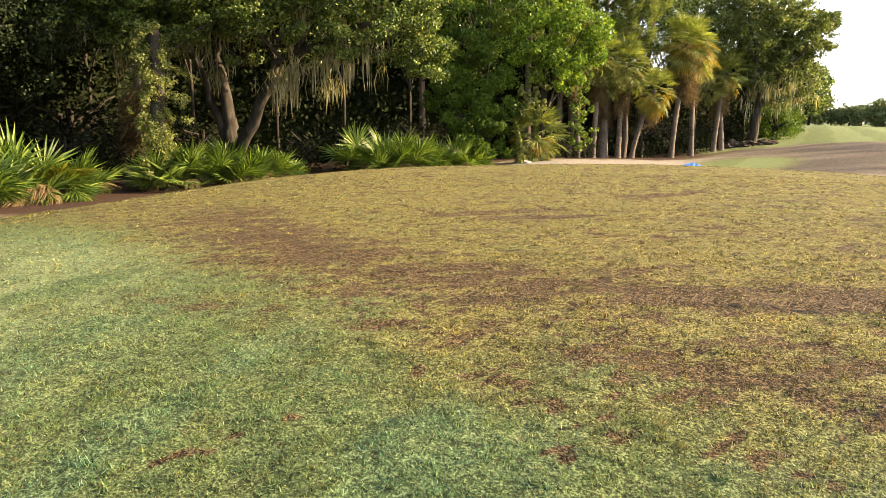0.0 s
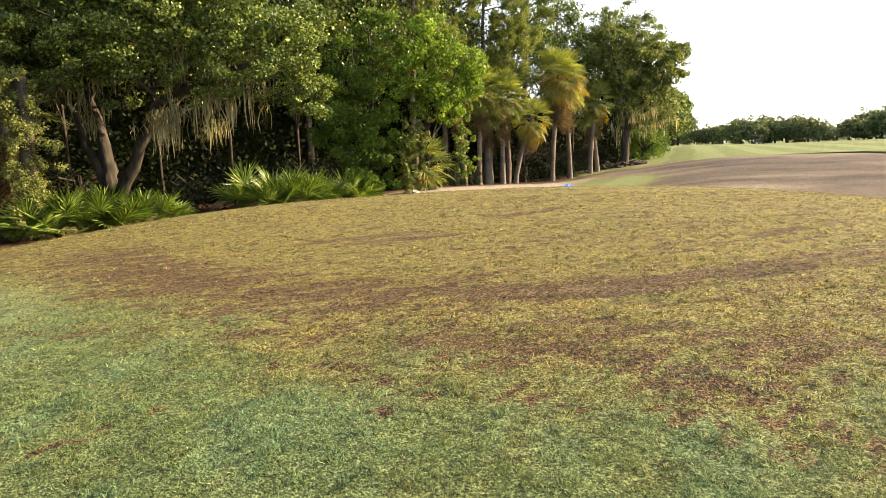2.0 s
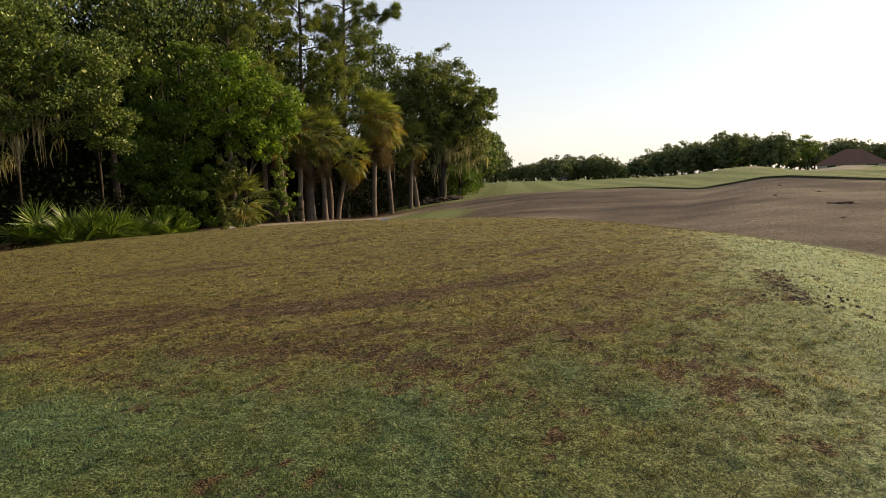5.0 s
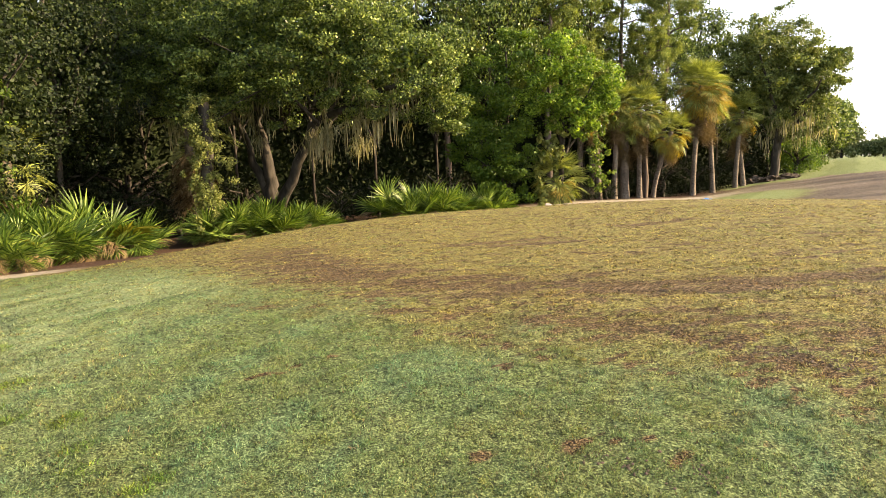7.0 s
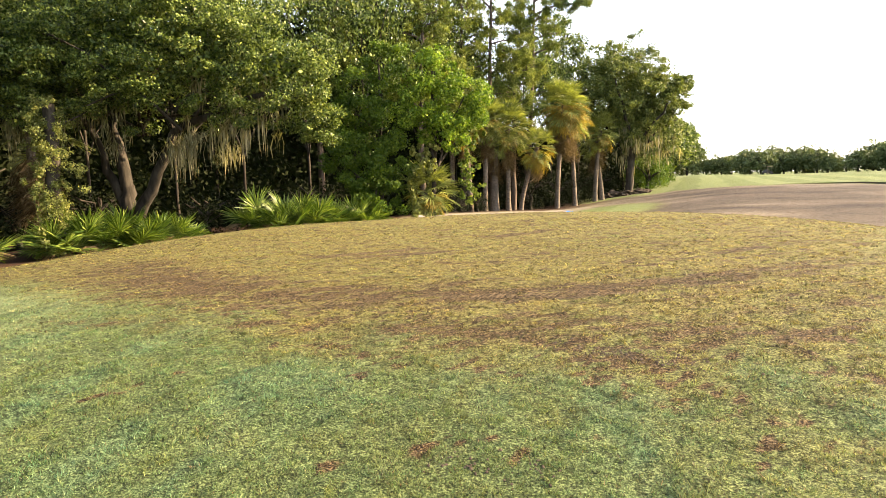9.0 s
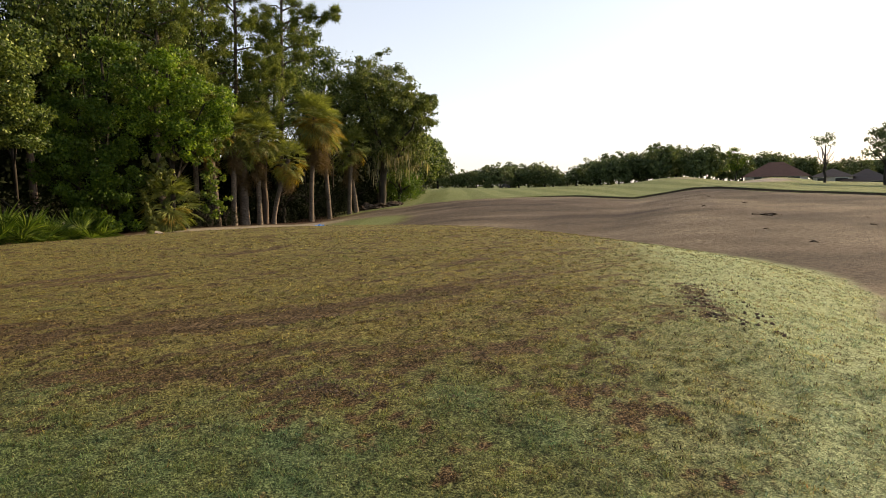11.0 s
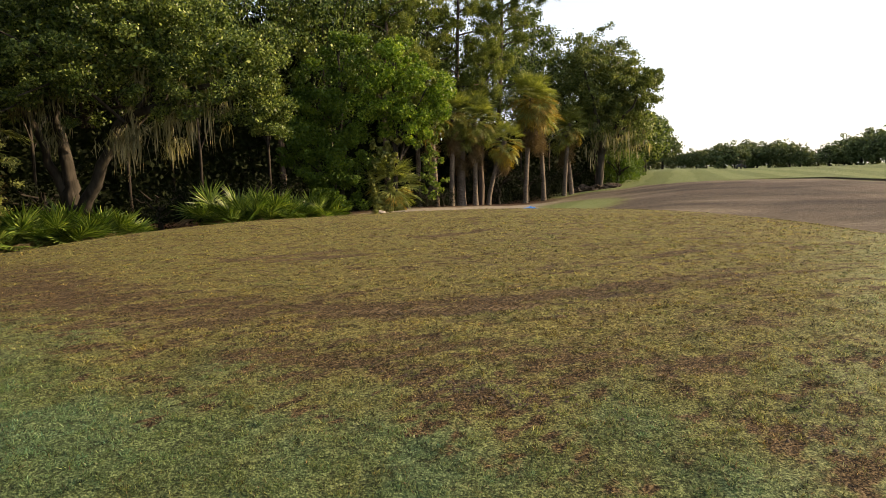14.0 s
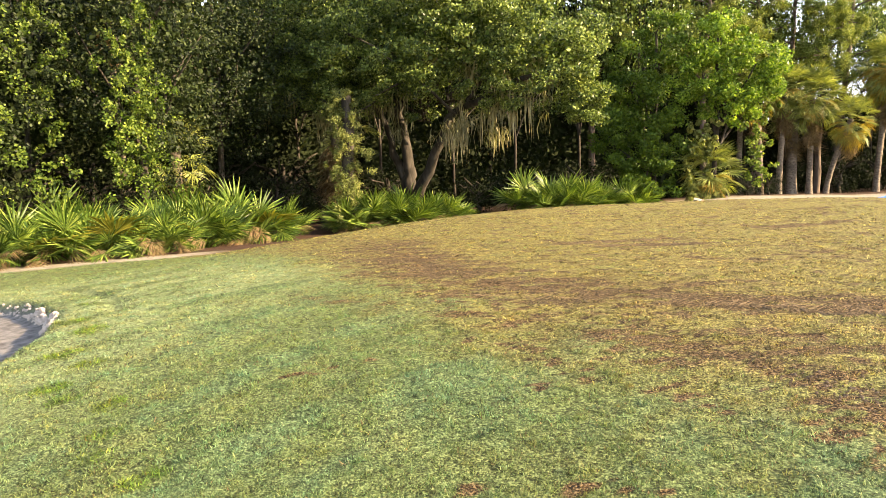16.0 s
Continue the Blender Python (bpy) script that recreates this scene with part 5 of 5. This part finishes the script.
leafy_tree("garden_tree", 101.5, 82.2, 6.0, 1.7, 40, 0.5, 50, 0.3, 0.2, VINE_LEAF, "small yellow-green garden tree", 0.3, 0.1)


def box(bm, x0, x1, y0, y1, z0, z1):
    m = Matrix.Translation(((x0 + x1) / 2, (y0 + y1) / 2, (z0 + z1) / 2)) @ Matrix.Diagonal((x1 - x0, y1 - y0, z1 - z0, 1))
    bmesh.ops.create_cube(bm, size=1, matrix=m)


def house(x, y, turn, w, d, eave, ridge, roof, label, windows):
    z = gz(x, y) - 0.6
    home = thing("house", pose(x, y, z, 0, 0, turn), label, "house", "houses beyond the fairway")
    bm = bmesh.new()
    box(bm, -w / 2, w / 2, -d / 2, d / 2, 0, eave)
    part("wall", bm, STUCCO, home, "pale stucco walls")
    bm = bmesh.new()
    o = 0.5
    lo = [bm.verts.new(p) for p in ((-w / 2 - o, -d / 2 - o, eave), (w / 2 + o, -d / 2 - o, eave), (w / 2 + o, d / 2 + o, eave), (-w / 2 - o, d / 2 + o, eave))]
    hi = [bm.verts.new(p) for p in ((-w / 2 + d / 2, 0, ridge), (w / 2 - d / 2, 0, ridge))]
    for f in ((lo[0], lo[1], hi[1], hi[0]), (lo[1], lo[2], hi[1]), (lo[2], lo[3], hi[0], hi[1]), (lo[3], lo[0], hi[0]), (lo[3], lo[2], lo[1], lo[0])):
        bm.faces.new(f)
    part("roof", bm, roof, home, "hipped tiled roof")
    for wx, ww, z0, z1 in windows:
        bm = bmesh.new()
        box(bm, wx - ww / 2, wx + ww / 2, -d / 2 - 0.06, -d / 2 + 0.1, z0, z1)
        win = part("window", bm, GLASS_DARK, home, "dark window")
        bm = bmesh.new()
        for a, b, c, e in ((wx - ww / 2 - 0.08, wx - ww / 2, z0, z1), (wx + ww / 2, wx + ww / 2 + 0.08, z0, z1), (wx - ww / 2 - 0.08, wx + ww / 2 + 0.08, z1, z1 + 0.08)):
            box(bm, a, b, -d / 2 - 0.09, -d / 2 + 0.1, c, e)
        part("frame", bm, WHITE, win)
    return home


house(113.3, 83.0, -54, 10.5, 8.0, 0.9, 3.6, TILE, "low house with red-brown clay tile roof", [(-3, 1.4, 0.3, 0.8), (0, 1.4, 0.3, 0.8), (3, 2.0, 0.2, 0.8)])
house(118.4, 75.3, -56, 6.2, 6.0, 1.4, 2.9, TILE_GREY, "pale house with brown hipped roof", [(-1.8, 1.2, 0.6, 1.2), (1.4, 2.0, 0.3, 1.2)])
house(121.5, 71.0, -58, 7.5, 7.0, 0.8, 2.9, TILE_GREY, "dark low house behind a fairway tree", [(-2.0, 1.4, 0.3, 0.7), (1.6, 2.0, 0.2, 0.7)])


def golf_cart(x, y):
    z = gz(x, y)
    cart = thing("golf_cart", pose(x, y, z, 0, 0, 20), "small dark golf cart with a flat canopy on the distant fairway", "golf cart")
    bm = bmesh.new()
    box(bm, -0.9, 0.9, -0.5, 0.5, 0.3, 0.7)
    box(bm, -0.5, 0.1, -0.5, 0.5, 0.7, 1.0)
    part("body", bm, GLASS_DARK, cart, "dark body")
    bm = bmesh.new()
    box(bm, -0.8, 0.8, -0.55, 0.55, 1.55, 1.62)
    part("canopy", bm, TILE_GREY, cart, "dark canopy")
    for px in (-0.7, 0.7):
        for py in (-0.5, 0.5):
            bm = bmesh.new()
            box(bm, px - 0.02, px + 0.02, py - 0.02, py + 0.02, 0.7, 1.55)
            part("post", bm, RUBBER, cart)
            bm = bmesh.new()
            bmesh.ops.create_cone(bm, cap_ends=True, segments=12, radius1=0.22, radius2=0.22, depth=0.16, matrix=pose(px * 0.85, py, 0.22, 90, 0, 0))
            part("wheel", bm, RUBBER, cart)


golf_cart(79.5, 126.0)


# ---- small things on the ground ----
def lump(name, x, y, r, h, mat, label, category, seed, group=""):
    bm = bmesh.new()
    bmesh.ops.create_icosphere(bm, subdivisions=4 if r > 0.3 else 2, radius=1)
    for v in bm.verts:
        k = 1 + 0.45 * noise.noise(v.co * 1.7 + Vector((seed, 0, 0))) + 0.30 * noise.noise(v.co * 4.5 + Vector((0, seed, 0))) + 0.20 * noise.noise(v.co * 11 + Vector((0, 0, seed)))
        v.co = Vector((v.co.x * r * k, v.co.y * r * k * 0.7, max(v.co.z, -0.2) * h * k))
    me = bpy.data.meshes.new(name)
    bm.to_mesh(me)
    bm.free()
    me.materials.append(mat)
    ob = add(name, me, m=pose(x, y, gz(x, y) - h * 0.1, 0, 0, seed * 40))
    return tagged(ob, label, category, group)


lump("soil_mound", 19.6, 50.5, 1.0, 0.5, SOIL, "dark heap of dug soil at the wood's end", "soil mound", 1, "soil heaps")
lump("soil_mound", 20.7, 50.2, 1.1, 0.42, SOIL, "low brown heap of dug soil", "soil mound", 2, "soil heaps")
lump("soil_mound", 21.9, 50.0, 0.9, 0.35, SOIL, "low brown heap of dug soil", "soil mound", 3, "soil heaps")
lump("soil_mound", 24.6, 16.6, 0.5, 0.09, SOIL, "crumbled clod of brown soil on bare ground", "dirt clod", 4, "soil heaps")
for k, (cx, cy) in enumerate(((20.0, 13.0), (26.0, 21.0), (30.0, 22.0), (24.0, 12.0), (33.0, 27.0), (27.0, 14.0), (18.0, 10.0))):
    lump("dirt_clod", cx, cy, 0.11, 0.05, SOIL, "small clod of brown soil", "dirt clod", 5 + k, "soil clods")
for x0, y0, x1, y1, n in ((7.68, 4.16, 6.9, 3.2, 12), (6.9, 3.2, 6.04, 2.19, 20), (7.0, 4.0, 6.1, 2.85, 36), (6.3, 3.1, 5.95, 2.6, 14)):
    for k in range(n):
        s = rng.random()
        lump("dirt_clod", x0 + (x1 - x0) * s + rng.normal() * 0.09, y0 + (y1 - y0) * s + rng.normal() * 0.09, rng.uniform(0.012, 0.030), rng.uniform(0.010, 0.024), SOIL, "dark clod of soil thrown out on the turf", "dirt clod", 20 + k, "clods on the turf")
lump("rock", 2.6, 31.5, 0.28, 0.16, STONE, "pale rock at the wood's edge", "rock", 12)


def stone_border():
    """Pale stones set round the waste bunker's rim."""
    edge = thing("stone_edging", pose(0, 0, 0), "ragged edging of small pale stones round a grey bunker", "stone edging")
    shapes = []
    for k in range(4):
        bm = bmesh.new()
        bmesh.ops.create_icosphere(bm, subdivisions=1, radius=1)
        for v in bm.verts:
            v.co *= 1 + 0.3 * noise.noise(v.co * 2 + Vector((k * 3.1, 0, 0)))
        me = bpy.data.meshes.new("stone")
        bm.to_mesh(me)
        bm.free()
        me.materials.append(STONE)
        shapes.append(me)
    for ang in np.arange(0.72, 1.75, 0.007):
        r = np.linspace(2.8, 4.4, 200)
        ex, ey = -7.85 + r * math.cos(ang), 1.4 + r * math.sin(ang)
        rim = r[int(np.argmax(pit_mask(ex, ey) < 0.5))]
        for j in range(1 + (ang < 1.1)):
            rr = rim + rng.uniform(-0.10, 0.03)
            sx, sy = -7.85 + rr * math.cos(ang), 1.4 + rr * math.sin(ang)
            s = rng.uniform(0.014, 0.038) if ang < 1.2 else rng.uniform(0.012, 0.028)
            add("stone", shapes[int(rng.integers(4))], edge, m=Matrix.LocRotScale((sx, sy, gz(sx, sy) + s * 0.3), Euler(rng.uniform(0, 6, 3)), (s * 1.2, s, s * 0.8)))


stone_border()


def blue_mark():
    x, y = 9.5, 28.8
    bm = bmesh.new()
    bmesh.ops.create_grid(bm, x_segments=14, y_segments=8, size=1)
    me = bpy.data.meshes.new("paint_mark")
    for v in bm.verts:
        px, py = v.co.x * 0.34, v.co.y * 0.4
        edge = 1 - max(abs(v.co.x), abs(v.co.y)) ** 4
        v.co = Vector((px, py, gz(x + px, y + py) - gz(x, y) + 0.02 + edge * (0.06 + 0.14 * noise.noise(v.co * 2.6))))
    bm.to_mesh(me)
    bm.free()
    me.materials.append(BLUE)
    ob = add("plastic_sheet", me, m=pose(x, y, gz(x, y)))
    tagged(ob, "small crumpled bright blue sheet lying on the sandy track", "plastic sheet")


blue_mark()


GROUND_WORN = plain_material("torn_turf", (0.125, 0.088, 0.048), 0.95, 40, 0.5)


def tread_prints():
    """Slanting lug prints left by a tractor tyre: small ridges of torn soil."""
    vs, fs = [], []
    for x0, y0, x1, y1, w in ((1.5, 4.92, 3.3, 4.55, 0.17), (-0.7, 5.06, 0.5, 5.02, 0.13), (3.4, 4.72, 4.6, 5.25, 0.13), (0.3, 9.15, 1.5, 9.4, 0.13), (-0.3, 9.5, 1.1, 9.95, 0.13)):
        n = int(math.hypot(x1 - x0, y1 - y0) / 0.066)
        d = unit(np.array([x1 - x0, y1 - y0]))
        s = np.array([-d[1], d[0]])
        for k in range(n):
            for half in (-1, 1):
                c = np.array([x0, y0]) + (np.array([x1, y1]) - [x0, y0]) * (k + rng.uniform(-0.2, 0.2)) / n
                if rng.random() < 0.18:
                    continue
                a, b = c + s * half * 0.02, c + s * half * w * rng.uniform(0.7, 1.0) + d * 0.06
                t = 0.014 * d
                z0, z1 = gz(*a), gz(*b)
                h = rng.uniform(0.004, 0.009)
                i = len(vs)
                vs += [(*(a - t), z0 - 0.01), (*(a + t), z0 - 0.01), (*(b + t), z1 - 0.01), (*(b - t), z1 - 0.01), (*a, z0 + h), (*b, z1 + h * 0.6)]
                fs += [(i, i + 3, i + 5, i + 4), (i + 1, i + 4, i + 5, i + 2)]
    tagged(add("tyre_prints", mesh_of("tyre_prints", vs, fs, GROUND_WORN)), "ridged tractor tyre prints pressed into worn turf", "tyre tracks", kind="stuff")


tread_prints()


def crumbs():
    """Loose crumbs of dark soil thrown out on the turf and over the bare ground."""
    vs, fs = [], []
    spots = []
    for x0, y0, x1, y1, w, n in ((7.1, 4.1, 6.1, 2.7, 0.28, 420), (1.8, 3.1, 2.8, 2.4, 0.22, 260), (4.8, 2.8, 3.8, 1.7, 0.2, 120), (0.8, 1.5, 1.4, 1.25, 0.12, 60), (6.2, 6.3, 7.1, 5.9, 0.3, 80), (8.3, 7.6, 9.5, 8.6, 0.5, 60)):
        t = rng.random((n, 1))
        p = np.array([x0, y0]) + (np.array([x1, y1]) - [x0, y0]) * t + rng.normal(size=(n, 2)) * w * 0.5
        spots += [(a, b, rng.uniform(0.004, 0.014)) for a, b in p]
    for k in range(900):
        a, r = math.radians(rng.uniform(24, 75)), rng.uniform(9, 50)
        x, y = r * math.sin(a), r * math.cos(a)
        spots.append((x, y, rng.uniform(0.006, 0.028)))
    x, y = np.array([s[0] for s in spots]), np.array([s[1] for s in spots])
    z, cover = ground_z(x, y), zones(x, y)
    for k, (px, py, s) in enumerate(spots):
        if k >= 1000 and cover[1][k] < 0.8:
            continue
        i = len(vs)
        q = rng.uniform(0.6, 1.3, 6) * s
        vs += [(px + q[0], py, z[k]), (px - q[1], py, z[k]), (px, py + q[2], z[k]), (px, py - q[3], z[k]), (px, py, z[k] + q[4]), (px, py, z[k] - q[5])]
        fs += [(i, i + 2, i + 4), (i + 2, i + 1, i + 4), (i + 1, i + 3, i + 4), (i + 3, i, i + 4)]
    tagged(add("soil_crumbs", mesh_of("soil_crumbs", vs, fs, SOIL)), "scattered crumbs of dark soil on turf and bare ground", "soil", kind="stuff")


crumbs()
build_grass()
